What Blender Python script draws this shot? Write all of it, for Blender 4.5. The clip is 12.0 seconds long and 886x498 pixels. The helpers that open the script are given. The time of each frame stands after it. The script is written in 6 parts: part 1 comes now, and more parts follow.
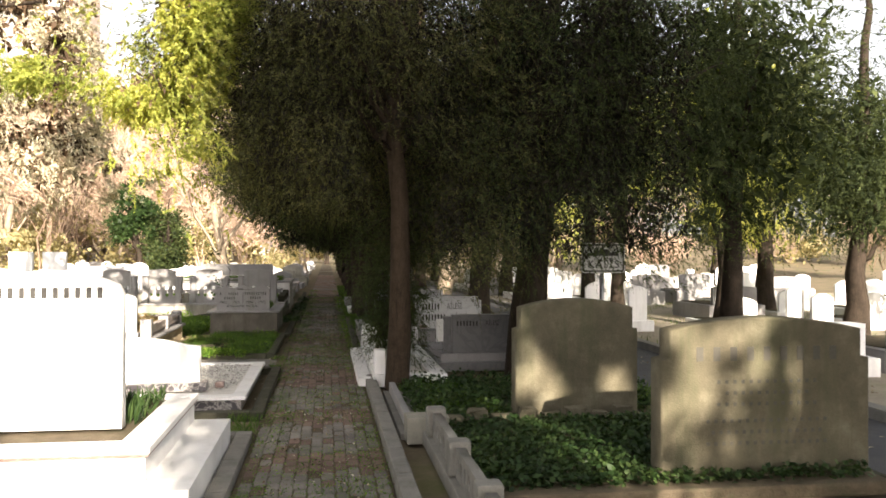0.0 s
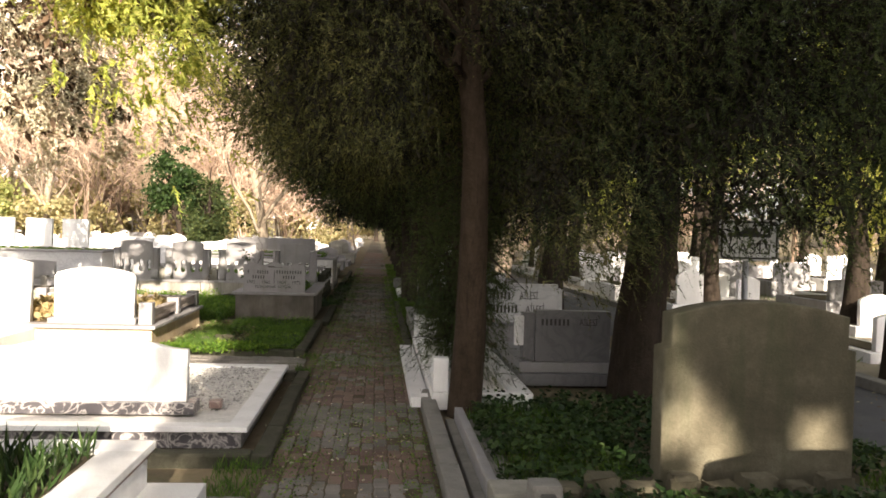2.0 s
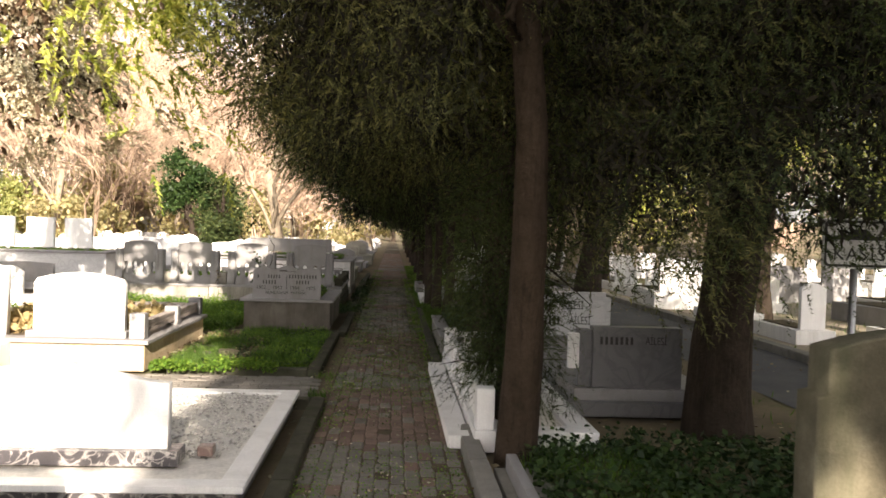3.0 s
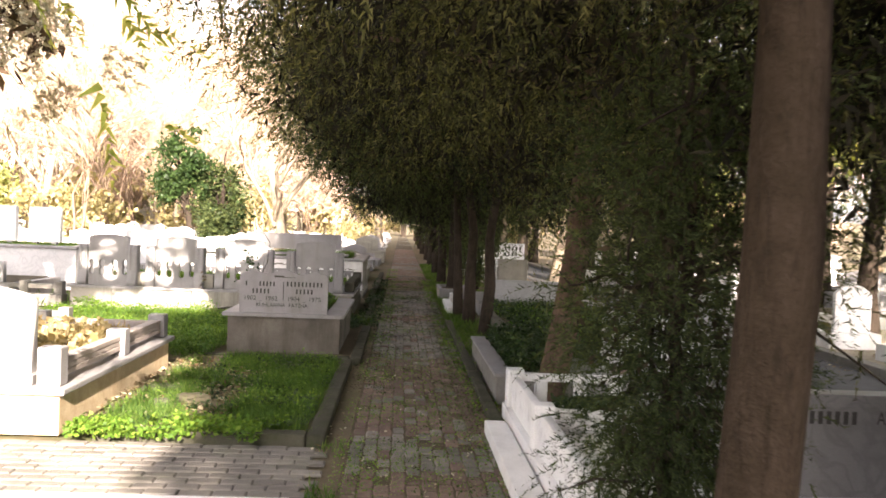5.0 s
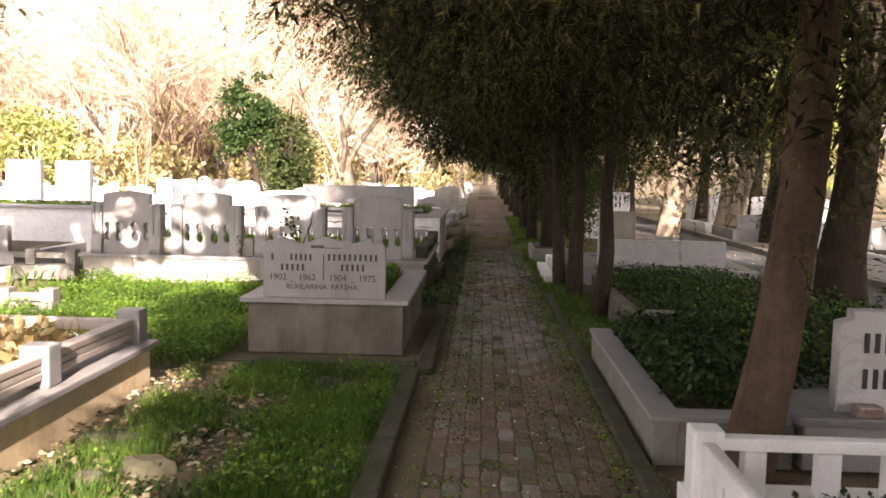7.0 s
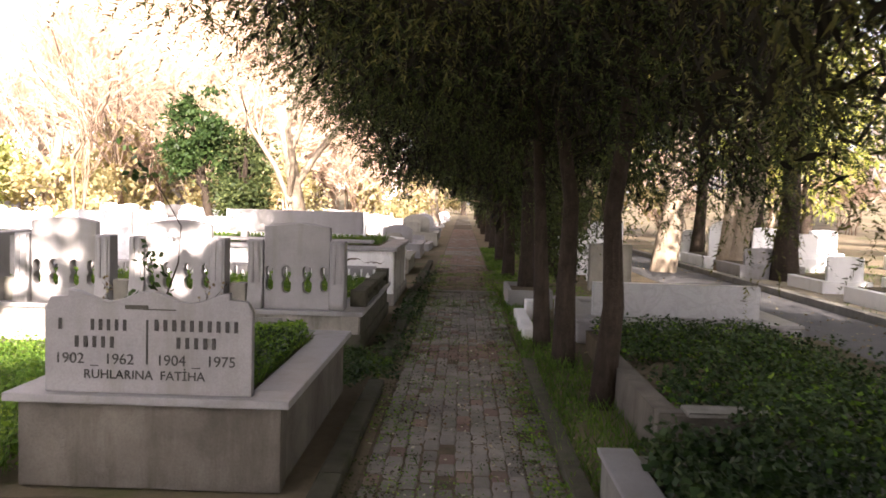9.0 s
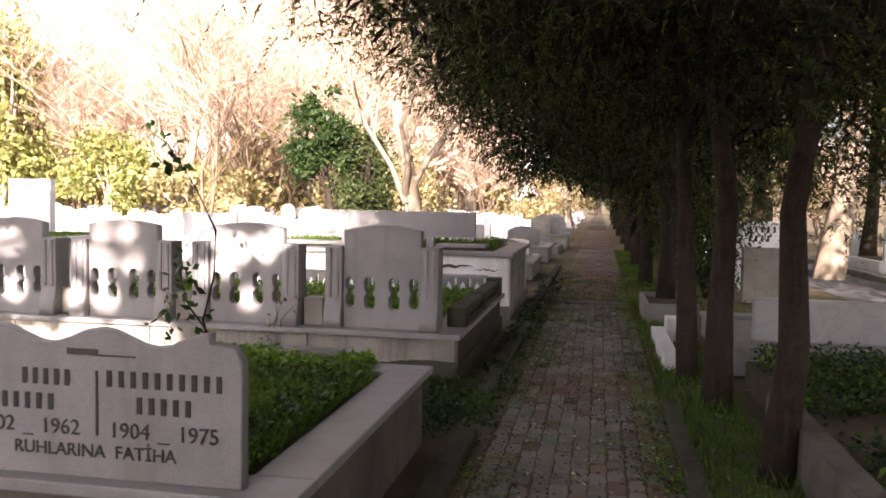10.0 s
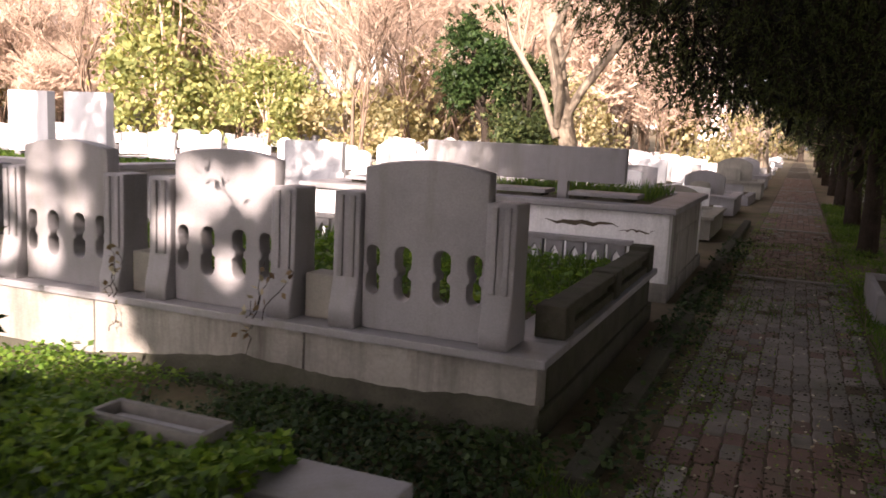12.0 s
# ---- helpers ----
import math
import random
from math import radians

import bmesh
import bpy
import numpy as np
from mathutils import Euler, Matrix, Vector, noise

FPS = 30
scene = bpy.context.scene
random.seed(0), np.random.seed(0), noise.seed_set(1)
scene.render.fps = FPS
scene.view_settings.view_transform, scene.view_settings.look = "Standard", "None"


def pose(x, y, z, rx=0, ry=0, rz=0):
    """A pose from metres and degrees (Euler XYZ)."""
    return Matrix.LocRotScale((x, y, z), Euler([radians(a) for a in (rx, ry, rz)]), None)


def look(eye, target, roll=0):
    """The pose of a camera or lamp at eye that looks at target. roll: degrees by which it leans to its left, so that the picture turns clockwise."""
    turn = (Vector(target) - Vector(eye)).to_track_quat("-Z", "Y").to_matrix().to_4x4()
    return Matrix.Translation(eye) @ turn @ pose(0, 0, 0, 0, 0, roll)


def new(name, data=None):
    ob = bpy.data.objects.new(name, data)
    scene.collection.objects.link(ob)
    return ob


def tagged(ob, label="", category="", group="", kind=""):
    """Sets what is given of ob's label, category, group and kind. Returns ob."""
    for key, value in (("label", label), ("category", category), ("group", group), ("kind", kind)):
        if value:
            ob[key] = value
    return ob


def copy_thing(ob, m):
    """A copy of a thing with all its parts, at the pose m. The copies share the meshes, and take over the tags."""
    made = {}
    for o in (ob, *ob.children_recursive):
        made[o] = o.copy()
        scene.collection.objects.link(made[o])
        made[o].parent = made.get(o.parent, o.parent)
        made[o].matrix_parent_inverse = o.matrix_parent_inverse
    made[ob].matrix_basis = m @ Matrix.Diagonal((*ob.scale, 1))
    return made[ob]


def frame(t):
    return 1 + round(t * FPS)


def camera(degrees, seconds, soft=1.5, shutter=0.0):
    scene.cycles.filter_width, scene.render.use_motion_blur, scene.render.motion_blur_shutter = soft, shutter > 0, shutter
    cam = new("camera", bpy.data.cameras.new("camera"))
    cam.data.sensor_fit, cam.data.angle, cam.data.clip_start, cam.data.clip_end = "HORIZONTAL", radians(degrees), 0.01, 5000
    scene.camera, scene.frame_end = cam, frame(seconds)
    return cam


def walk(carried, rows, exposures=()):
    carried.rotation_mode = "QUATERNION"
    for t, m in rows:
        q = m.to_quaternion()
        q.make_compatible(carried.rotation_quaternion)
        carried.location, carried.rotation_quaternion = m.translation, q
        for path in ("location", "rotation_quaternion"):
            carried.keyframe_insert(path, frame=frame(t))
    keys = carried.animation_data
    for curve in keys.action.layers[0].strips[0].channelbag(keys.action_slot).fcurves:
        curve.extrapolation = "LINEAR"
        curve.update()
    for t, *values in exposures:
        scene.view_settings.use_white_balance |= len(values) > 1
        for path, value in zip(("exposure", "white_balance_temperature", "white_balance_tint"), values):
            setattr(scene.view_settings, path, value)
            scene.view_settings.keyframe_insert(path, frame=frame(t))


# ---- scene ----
cam = camera(56.4, 12.0, 1.65, 0.25)
PATH = [
    (0, (0.537, 2.674, 1.704), (0.815, 4.655, 1.712), 0.1),
    (0.5, (0.576, 3.373, 1.67), (0.809, 5.359, 1.684), 0.9),
    (1, (0.621, 4.128, 1.657), (0.702, 6.127, 1.671), 1.1),
    (1.5, (0.625, 4.846, 1.636), (0.723, 6.844, 1.618), 1.9),
    (2, (0.58, 5.612, 1.63), (0.741, 7.605, 1.588), 1.6),
    (2.5, (0.515, 6.314, 1.625), (0.636, 8.309, 1.58), 1.7),
    (2.7, (0.503, 6.6, 1.626), (0.621, 8.596, 1.585), 1.7),
    (4.3, (0.253, 9.048, 1.645), (0.411, 11.041, 1.591), 1.9),
    (4.5, (0.225, 9.366, 1.643), (0.369, 11.36, 1.59), 2.1),
    (5, (0.21, 10.174, 1.622), (0.313, 12.171, 1.567), 2.3),
    (5.5, (0.153, 10.919, 1.613), (0.2, 12.918, 1.55), 1.5),
    (6, (0.119, 11.691, 1.602), (0.184, 13.689, 1.542), 1.3),
    (6.5, (0.124, 12.475, 1.57), (0.035, 14.469, 1.444), 2.0),
    (7, (0.17, 13.261, 1.584), (0.078, 15.25, 1.402), 1.1),
    (7.5, (0.167, 13.943, 1.561), (0.134, 15.936, 1.392), 1.2),
    (7.7, (0.178, 14.218, 1.558), (0.217, 16.212, 1.418), 1.7),
    (9.3, (0.449, 16.684, 1.489), (0.332, 18.678, 1.377), 1.4),
    (9.5, (0.472, 17.0, 1.482), (0.243, 18.983, 1.364), 1.2),
    (10, (0.514, 17.799, 1.477), (0.146, 19.761, 1.361), 1.0),
    (10.5, (0.506, 18.548, 1.451), (0.057, 20.491, 1.303), 1.7),
    (11, (0.471, 19.341, 1.444), (-0.148, 21.234, 1.26), 1.6),
    (11.5, (0.424, 20.025, 1.423), (-0.315, 21.87, 1.202), 2.5),
    (12, (0.41, 20.768, 1.402), (-0.361, 22.593, 1.124), 2.6),
]
# seconds, stops, kelvin, tint
EXPOSURES = [(0, 2.05, 6900, 12), (1.2, 1.85, 6950, 13), (2.5, 1.82, 6950, 13), (4.5, 2.65, 6850, 17), (5.0, 2.87, 6850, 18), (5.6, 2.8, 6900, 20), (7, 2.55, 6950, 23), (9.5, 2.78, 6650, 23), (10.4, 2.08, 6650, 28), (12, 1.92, 6750, 28)]
walk(cam, [(t, look(eye, target, roll)) for t, eye, target, roll in PATH], EXPOSURES)

# ---- light: low winter sun from behind the walk, clear bright sky ----
SUN_AZ, SUN_EL = 172.0, 23.0          # degrees from +y towards +x; elevation
az, el = radians(SUN_AZ), radians(SUN_EL)
sun_from = Vector((math.sin(az) * math.cos(el), math.cos(az) * math.cos(el), math.sin(el)))
world = bpy.data.worlds.new("sky")
scene.world = world
world.use_nodes = True
wn = world.node_tree.nodes
sky = wn.new("ShaderNodeTexSky")
sky.sky_type, sky.sun_disc = "NISHITA", False
sky.sun_elevation, sky.sun_rotation = el, az
sky.air_density, sky.dust_density, sky.ozone_density = 1.0, 2.5, 1.0
wn["Background"].inputs["Strength"].default_value = 0.086
haze = wn.new("ShaderNodeHueSaturation")     # thin bright haze
haze.inputs["Saturation"].default_value = 0.25
world.node_tree.links.new(sky.outputs[0], haze.inputs["Color"])
world.node_tree.links.new(haze.outputs[0], wn["Background"].inputs["Color"])
sun_data = bpy.data.lights.new("sun", "SUN")
sun_data.energy, sun_data.angle, sun_data.color = 5.0, radians(0.5), (1.0, 0.91, 0.78)
sun = new("sun", sun_data)
sun.matrix_world = look((0, 0, 30), tuple(Vector((0, 0, 30)) - sun_from))


# ---- materials ----
def ramp(nt, fac, stops):
    r = nt.nodes.new("ShaderNodeValToRGB")
    el_ = r.color_ramp.elements
    while len(el_) < len(stops):
        el_.new(0.5)
    for e, (p, c) in zip(el_, stops):
        e.position, e.color = p, (*c, 1)
    nt.links.new(fac, r.inputs["Fac"])
    return r.outputs["Color"]


def noise_out(nt, vec, scale, detail=4.0, rough=0.6):
    n = nt.nodes.new("ShaderNodeTexNoise")
    n.inputs["Scale"].default_value, n.inputs["Detail"].default_value = scale, detail
    n.inputs["Roughness"].default_value = rough
    nt.links.new(vec, n.inputs["Vector"])
    return n.outputs["Fac"]


def mixc(nt, fac, a, b, mode="MIX"):
    m = nt.nodes.new("ShaderNodeMix")
    m.data_type, m.blend_type = "RGBA", mode
    for sock, val in ((m.inputs["Factor"], fac), (m.inputs["A"], a), (m.inputs["B"], b)):
        if isinstance(val, bpy.types.NodeSocket):
            nt.links.new(val, sock)
        elif isinstance(val, (int, float)):
            sock.default_value = val
        else:
            sock.default_value = (*val, 1)
    return m.outputs["Result"]


def coords(nt, stretch=(1, 1, 1), shift=True):
    tc = nt.nodes.new("ShaderNodeTexCoord")
    mp = nt.nodes.new("ShaderNodeMapping")
    mp.inputs["Scale"].default_value = stretch
    nt.links.new(tc.outputs["Object"], mp.inputs["Vector"])
    if shift:
        oi = nt.nodes.new("ShaderNodeObjectInfo")
        mul = nt.nodes.new("ShaderNodeMath")
        mul.operation, mul.inputs[1].default_value = "MULTIPLY", 37.0
        nt.links.new(oi.outputs["Random"], mul.inputs[0])
        nt.links.new(mul.outputs[0], mp.inputs["Location"])
    return mp.outputs["Vector"]


def surface(name, base, vary=0.12, rough=0.75, grain=60.0, blotch=3.0, stain=None, stain_amount=0.4, stain_scale=5.0,
            streaks=False, bump=0.25, spec=0.3, second=None, random_value=0.0, island=0.0):
    """A weathered mineral surface: base colour with grain, blotches, stains or vertical streaks, and relief."""
    m = bpy.data.materials.new(name)
    m.use_nodes = True
    nt = m.node_tree
    b = nt.nodes["Principled BSDF"]
    v = coords(nt)
    g, bl = noise_out(nt, v, grain, 3), noise_out(nt, v, blotch, 5, 0.65)
    lo = tuple(max(0.0, c * (1 - vary)) for c in base)
    hi = tuple(min(1.0, c * (1 + vary)) for c in base)
    col = ramp(nt, bl, [(0.3, lo), (0.5, base), (0.72, second or hi)])
    gr = ramp(nt, g, [(0.3, (0.8, 0.8, 0.8)), (0.7, (1.15, 1.15, 1.15))])
    col = mixc(nt, 0.55, col, gr, "MULTIPLY")
    if stain:
        sv = coords(nt, (stain_scale, stain_scale, stain_scale * (0.12 if streaks else 1.0)))
        s = noise_out(nt, sv, 1.0, 6, 0.7)
        mask = ramp(nt, s, [(0.5, (0, 0, 0)), (0.72, (stain_amount,) * 3)])
        col = mixc(nt, mask, col, stain)
    if random_value or island:
        if island:
            rnd = nt.nodes.new("ShaderNodeNewGeometry").outputs["Random Per Island"]
        else:
            rnd = nt.nodes.new("ShaderNodeObjectInfo").outputs["Random"]
        k = random_value or island
        tone = ramp(nt, rnd, [(0.0, (1 - k,) * 3), (1.0, (1 + k,) * 3)])
        col = mixc(nt, 1.0, col, tone, "MULTIPLY")
    nt.links.new(col, b.inputs["Base Color"])
    b.inputs["Roughness"].default_value = rough
    b.inputs["Specular IOR Level"].default_value = spec
    bp = nt.nodes.new("ShaderNodeBump")
    bp.inputs["Strength"].default_value, bp.inputs["Distance"].default_value = bump, 0.01
    add = nt.nodes.new("ShaderNodeMath")
    add.operation = "ADD"
    nt.links.new(g, add.inputs[0])
    nt.links.new(bl, add.inputs[1])
    nt.links.new(add.outputs[0], bp.inputs["Height"])
    nt.links.new(bp.outputs["Normal"], b.inputs["Normal"])
    return m


def veined(name, base, vein, rough=0.35, scale=4.0, amount=0.5):
    """Polished marble with wandering veins."""
    m = surface(name, base, 0.06, rough, 90, 2.0, bump=0.05, spec=0.5)
    nt = m.node_tree
    b = nt.nodes["Principled BSDF"]
    old = b.inputs["Base Color"].links[0].from_socket
    v = coords(nt, (1, 1.6, 1.2))
    n = nt.nodes.new("ShaderNodeTexNoise")
    n.inputs["Scale"].default_value, n.inputs["Detail"].default_value, n.inputs["Distortion"].default_value = scale, 6, 1.5
    nt.links.new(v, n.inputs["Vector"])
    mask = ramp(nt, n.outputs["Fac"], [(0.44, (0, 0, 0)), (0.5, (amount,) * 3), (0.56, (0, 0, 0))])
    nt.links.new(mixc(nt, mask, old, vein), b.inputs["Base Color"])
    return m


def leafy(name, lo, mid, hi, rough=0.6, through_light=0.35):
    """Leaves: tone by leaf, some light passing through."""
    m = bpy.data.materials.new(name)
    m.use_nodes = True
    nt = m.node_tree
    nt.nodes.remove(nt.nodes["Principled BSDF"])
    out = nt.nodes["Material Output"]
    rnd = nt.nodes.new("ShaderNodeNewGeometry").outputs["Random Per Island"]
    v = coords(nt, shift=False)
    big = noise_out(nt, v, 1.3, 3)
    col = ramp(nt, rnd, [(0.0, lo), (0.55, mid), (1.0, hi)])
    tone = ramp(nt, big, [(0.35, (0.7, 0.75, 0.7)), (0.65, (1.25, 1.2, 1.1))])
    col = mixc(nt, 1.0, col, tone, "MULTIPLY")
    d, tr, mx = nt.nodes.new("ShaderNodeBsdfPrincipled"), nt.nodes.new("ShaderNodeBsdfTranslucent"), nt.nodes.new("ShaderNodeMixShader")
    d.inputs["Roughness"].default_value, d.inputs["Specular IOR Level"].default_value = rough, 0.15
    nt.links.new(col, d.inputs["Base Color"])
    nt.links.new(mixc(nt, 1.0, col, (1.3, 1.25, 0.6), "MULTIPLY"), tr.inputs["Color"])
    mx.inputs[0].default_value = through_light
    nt.links.new(d.outputs[0], mx.inputs[1])
    nt.links.new(tr.outputs[0], mx.inputs[2])
    nt.links.new(mx.outputs[0], out.inputs["Surface"])
    return m


def flat(name, col, rough=0.6, metal=0.0):
    m = surface(name, col, 0.08, rough, 50, 6, bump=0.05)
    m.node_tree.nodes["Principled BSDF"].inputs["Metallic"].default_value = metal
    return m


M_MARBLE = surface("white_marble", (0.74, 0.73, 0.72), 0.07, 0.5, 120, 2.5, (0.42, 0.41, 0.38), 0.45, 4.0, True, 0.12, 0.4)
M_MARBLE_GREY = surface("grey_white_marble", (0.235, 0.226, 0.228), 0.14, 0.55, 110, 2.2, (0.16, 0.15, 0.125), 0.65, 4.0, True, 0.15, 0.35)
M_PINK_MARBLE = surface("pinkish_worn_marble", (0.36, 0.31, 0.28), 0.14, 0.6, 90, 3.0, (0.2, 0.16, 0.13), 0.6, 5.0, False, 0.2, 0.3)
M_VEIN = veined("veined_grey_marble", (0.145, 0.142, 0.145), (0.08, 0.08, 0.084), 0.4, 2.6, 0.5)
M_VEIN_PALE = veined("veined_pale_marble", (0.46, 0.46, 0.465), (0.3, 0.3, 0.31), 0.4, 3.2, 0.45)
M_VEIN_MID = veined("veined_mid_grey_marble", (0.29, 0.29, 0.3), (0.2, 0.2, 0.21), 0.4, 3.2, 0.45)
M_MOSSY = surface("mossy_dark_concrete", (0.065, 0.062, 0.046), 0.3, 0.95, 60, 4.0, (0.035, 0.045, 0.018), 0.8, 5.0, False, 0.7, 0.1)
M_TOMB = surface("grey_stained_cement", (0.125, 0.112, 0.095), 0.3, 0.9, 70, 3.0, (0.06, 0.054, 0.042), 0.8, 3.5, True, 0.5, 0.15)
M_DARK_MARBLE = veined("dark_veined_marble", (0.06, 0.055, 0.06), (0.45, 0.42, 0.4), 0.3, 7.0, 0.8)
M_BROWN_MARBLE = veined("brown_marble", (0.2, 0.13, 0.11), (0.4, 0.32, 0.28), 0.35, 6.0, 0.5)
M_LIMESTONE = surface("grey_limestone", (0.25, 0.235, 0.2), 0.2, 0.85, 90, 3.0, (0.13, 0.125, 0.09), 0.6, 5.0, True, 0.35, 0.2)
M_OLD_STONE = surface("mossy_old_limestone", (0.1, 0.088, 0.06), 0.25, 0.9, 80, 4.0, (0.06, 0.065, 0.035), 0.75, 4.0, True, 0.5, 0.15, second=(0.15, 0.135, 0.095))
M_CONCRETE = surface("weathered_concrete", (0.2, 0.19, 0.17), 0.2, 0.9, 70, 3.5, (0.09, 0.095, 0.07), 0.6, 4.0, False, 0.5, 0.15)
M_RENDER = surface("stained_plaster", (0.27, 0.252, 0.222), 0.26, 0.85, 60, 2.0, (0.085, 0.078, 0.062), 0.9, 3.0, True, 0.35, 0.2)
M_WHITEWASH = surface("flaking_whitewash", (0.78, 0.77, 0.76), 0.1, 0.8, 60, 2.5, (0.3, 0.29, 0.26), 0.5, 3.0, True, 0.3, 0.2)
M_OCHRE = surface("ochre_plaster", (0.5, 0.4, 0.27), 0.15, 0.85, 60, 3, (0.3, 0.19, 0.1), 0.6, 3.5, False, 0.35, 0.2)
M_BRICK_GREY = surface("grey_paver", (0.185, 0.168, 0.15), 0.25, 0.9, 120, 9, (0.1, 0.11, 0.06), 0.5, 14, False, 0.6, 0.2, random_value=0.22)
M_BRICK_RED = surface("red_paver", (0.17, 0.118, 0.096), 0.2, 0.88, 120, 9, (0.1, 0.1, 0.06), 0.5, 14, False, 0.6, 0.2, random_value=0.22)
M_BRICK_FAR = surface("grey_pavers_run", (0.185, 0.168, 0.15), 0.25, 0.9, 120, 2.2, (0.11, 0.115, 0.075), 0.7, 2.6, False, 0.6, 0.2, second=(0.25, 0.23, 0.2), island=0.16)
M_BRICK_RFAR = surface("red_pavers_run", (0.17, 0.115, 0.092), 0.2, 0.88, 120, 2.2, (0.11, 0.115, 0.075), 0.7, 2.6, False, 0.6, 0.2, island=0.16)
M_SOIL = surface("damp_soil", (0.1, 0.08, 0.055), 0.3, 0.95, 60, 5, (0.05, 0.06, 0.03), 0.6, 6, False, 0.9, 0.1)
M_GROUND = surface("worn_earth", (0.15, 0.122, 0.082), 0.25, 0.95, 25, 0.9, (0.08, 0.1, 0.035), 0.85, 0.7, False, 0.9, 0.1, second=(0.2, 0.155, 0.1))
M_ASPHALT = surface("asphalt", (0.085, 0.085, 0.09), 0.15, 0.9, 150, 2, (0.13, 0.125, 0.115), 0.5, 1.2, False, 0.5, 0.2)
M_BARK = surface("fibrous_bark", (0.034, 0.026, 0.02), 0.35, 0.95, 40, 5, (0.06, 0.046, 0.036), 0.7, 34, True, 1.0, 0.08)
M_BARK_GREY = surface("grey_brown_bark", (0.1, 0.068, 0.048), 0.3, 0.95, 40, 5, (0.05, 0.034, 0.025), 0.7, 26, True, 1.0, 0.08)
M_BARK_RED = surface("red_brown_bark", (0.046, 0.033, 0.023), 0.35, 0.95, 40, 5, (0.018, 0.013, 0.01), 0.85, 30, True, 1.0, 0.08, second=(0.062, 0.044, 0.032))
M_BARK_PALE = surface("pale_bark", (0.27, 0.22, 0.165), 0.2, 0.9, 40, 5, (0.2, 0.15, 0.1), 0.6, 14, True, 0.8, 0.1)
M_BARK_BROWN = surface("brown_bark", (0.19, 0.135, 0.095), 0.25, 0.95, 40, 4, (0.1, 0.065, 0.045), 0.6, 12, True, 0.8, 0.1)
M_TWIG = surface("bare_twigs", (0.5, 0.37, 0.28), 0.2, 0.9, 30, 2, (0.28, 0.19, 0.12), 0.5, 3, False, 0.3, 0.1)
M_LETTER = flat("black_paint", (0.035, 0.033, 0.03), 0.6)
M_LETTER_WORN = flat("worn_grey_paint", (0.06, 0.055, 0.045), 0.7)
M_ENAMEL = flat("white_enamel", (0.5, 0.5, 0.48), 0.4)
M_STEEL = flat("galvanised_steel", (0.45, 0.45, 0.46), 0.45, 0.8)
M_PEBBLE = surface("pebbles", (0.46, 0.44, 0.41), 0.2, 0.7, 40, 5, bump=0.2, island=0.45)
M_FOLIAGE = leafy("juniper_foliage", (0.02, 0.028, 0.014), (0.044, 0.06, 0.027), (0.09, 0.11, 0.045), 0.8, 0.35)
# lighter olive copy of the juniper foliage, sunlight put into the colour
M_FOLIAGE_SUN = leafy("sunlit_olive_juniper_foliage", (0.032, 0.034, 0.017), (0.074, 0.078, 0.036), (0.15, 0.145, 0.066), 0.8, 0.4)
# brown twigs, darkened for the shade between the spruce's bright clumps
M_DEAD = leafy("brown_shaded_inner_twigs", (0.05, 0.032, 0.022), (0.1, 0.066, 0.046), (0.16, 0.11, 0.076), 0.9, 0.15)
# crown insides near black: their shade is put into the dead twigs' colour
M_INNER_SHADE = leafy("shaded_dead_inner_twigs", (0.012, 0.011, 0.008), (0.02, 0.018, 0.012), (0.032, 0.027, 0.018), 0.9, 0.05)
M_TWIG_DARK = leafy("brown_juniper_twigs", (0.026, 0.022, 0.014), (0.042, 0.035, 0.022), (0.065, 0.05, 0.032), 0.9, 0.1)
# arborvitae's yellow-green; on cypresses it puts sunlight into the leaf colour
M_FOLIAGE_LIT = leafy("arborvitae_and_sunlit_foliage", (0.17, 0.21, 0.05), (0.33, 0.37, 0.09), (0.52, 0.5, 0.17), 0.6, 0.45)
M_SPRUCE = leafy("blue_spruce_needles", (0.26, 0.21, 0.16), (0.48, 0.43, 0.35), (0.7, 0.65, 0.55), 0.6, 0.2)
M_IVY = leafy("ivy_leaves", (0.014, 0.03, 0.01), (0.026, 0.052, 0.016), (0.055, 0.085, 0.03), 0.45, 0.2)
# lighter copy of the ivy leaves, with sunlight put into the colour
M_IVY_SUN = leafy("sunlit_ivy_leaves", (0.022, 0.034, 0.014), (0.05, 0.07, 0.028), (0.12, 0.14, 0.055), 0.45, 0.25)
M_GRASS = leafy("grass_blades", (0.04, 0.085, 0.018), (0.07, 0.135, 0.028), (0.13, 0.195, 0.045), 0.55, 0.4)
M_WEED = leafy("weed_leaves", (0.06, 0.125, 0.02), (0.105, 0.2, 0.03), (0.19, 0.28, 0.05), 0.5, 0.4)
M_DRY = leafy("dry_plants", (0.2, 0.145, 0.08), (0.34, 0.26, 0.14), (0.48, 0.4, 0.24), 0.8, 0.3)
M_BUSH = leafy("yellow_green_bush", (0.2, 0.175, 0.09), (0.33, 0.285, 0.16), (0.46, 0.4, 0.25), 0.7, 0.35)
M_LITTER_PALE = leafy("pale_dry_leaves", (0.3, 0.27, 0.22), (0.42, 0.39, 0.33), (0.55, 0.52, 0.46), 0.8, 0.1)
M_LITTER = leafy("fallen_leaves", (0.09, 0.06, 0.035), (0.17, 0.12, 0.07), (0.4, 0.36, 0.28), 0.8, 0.1)


# ---- mesh helpers ----
def base_of(ob):
    """World place of a thing or part, by its chain of parents."""
    p = Vector((0, 0, 0))
    while ob:
        p += ob.location
        ob = ob.parent
    return p


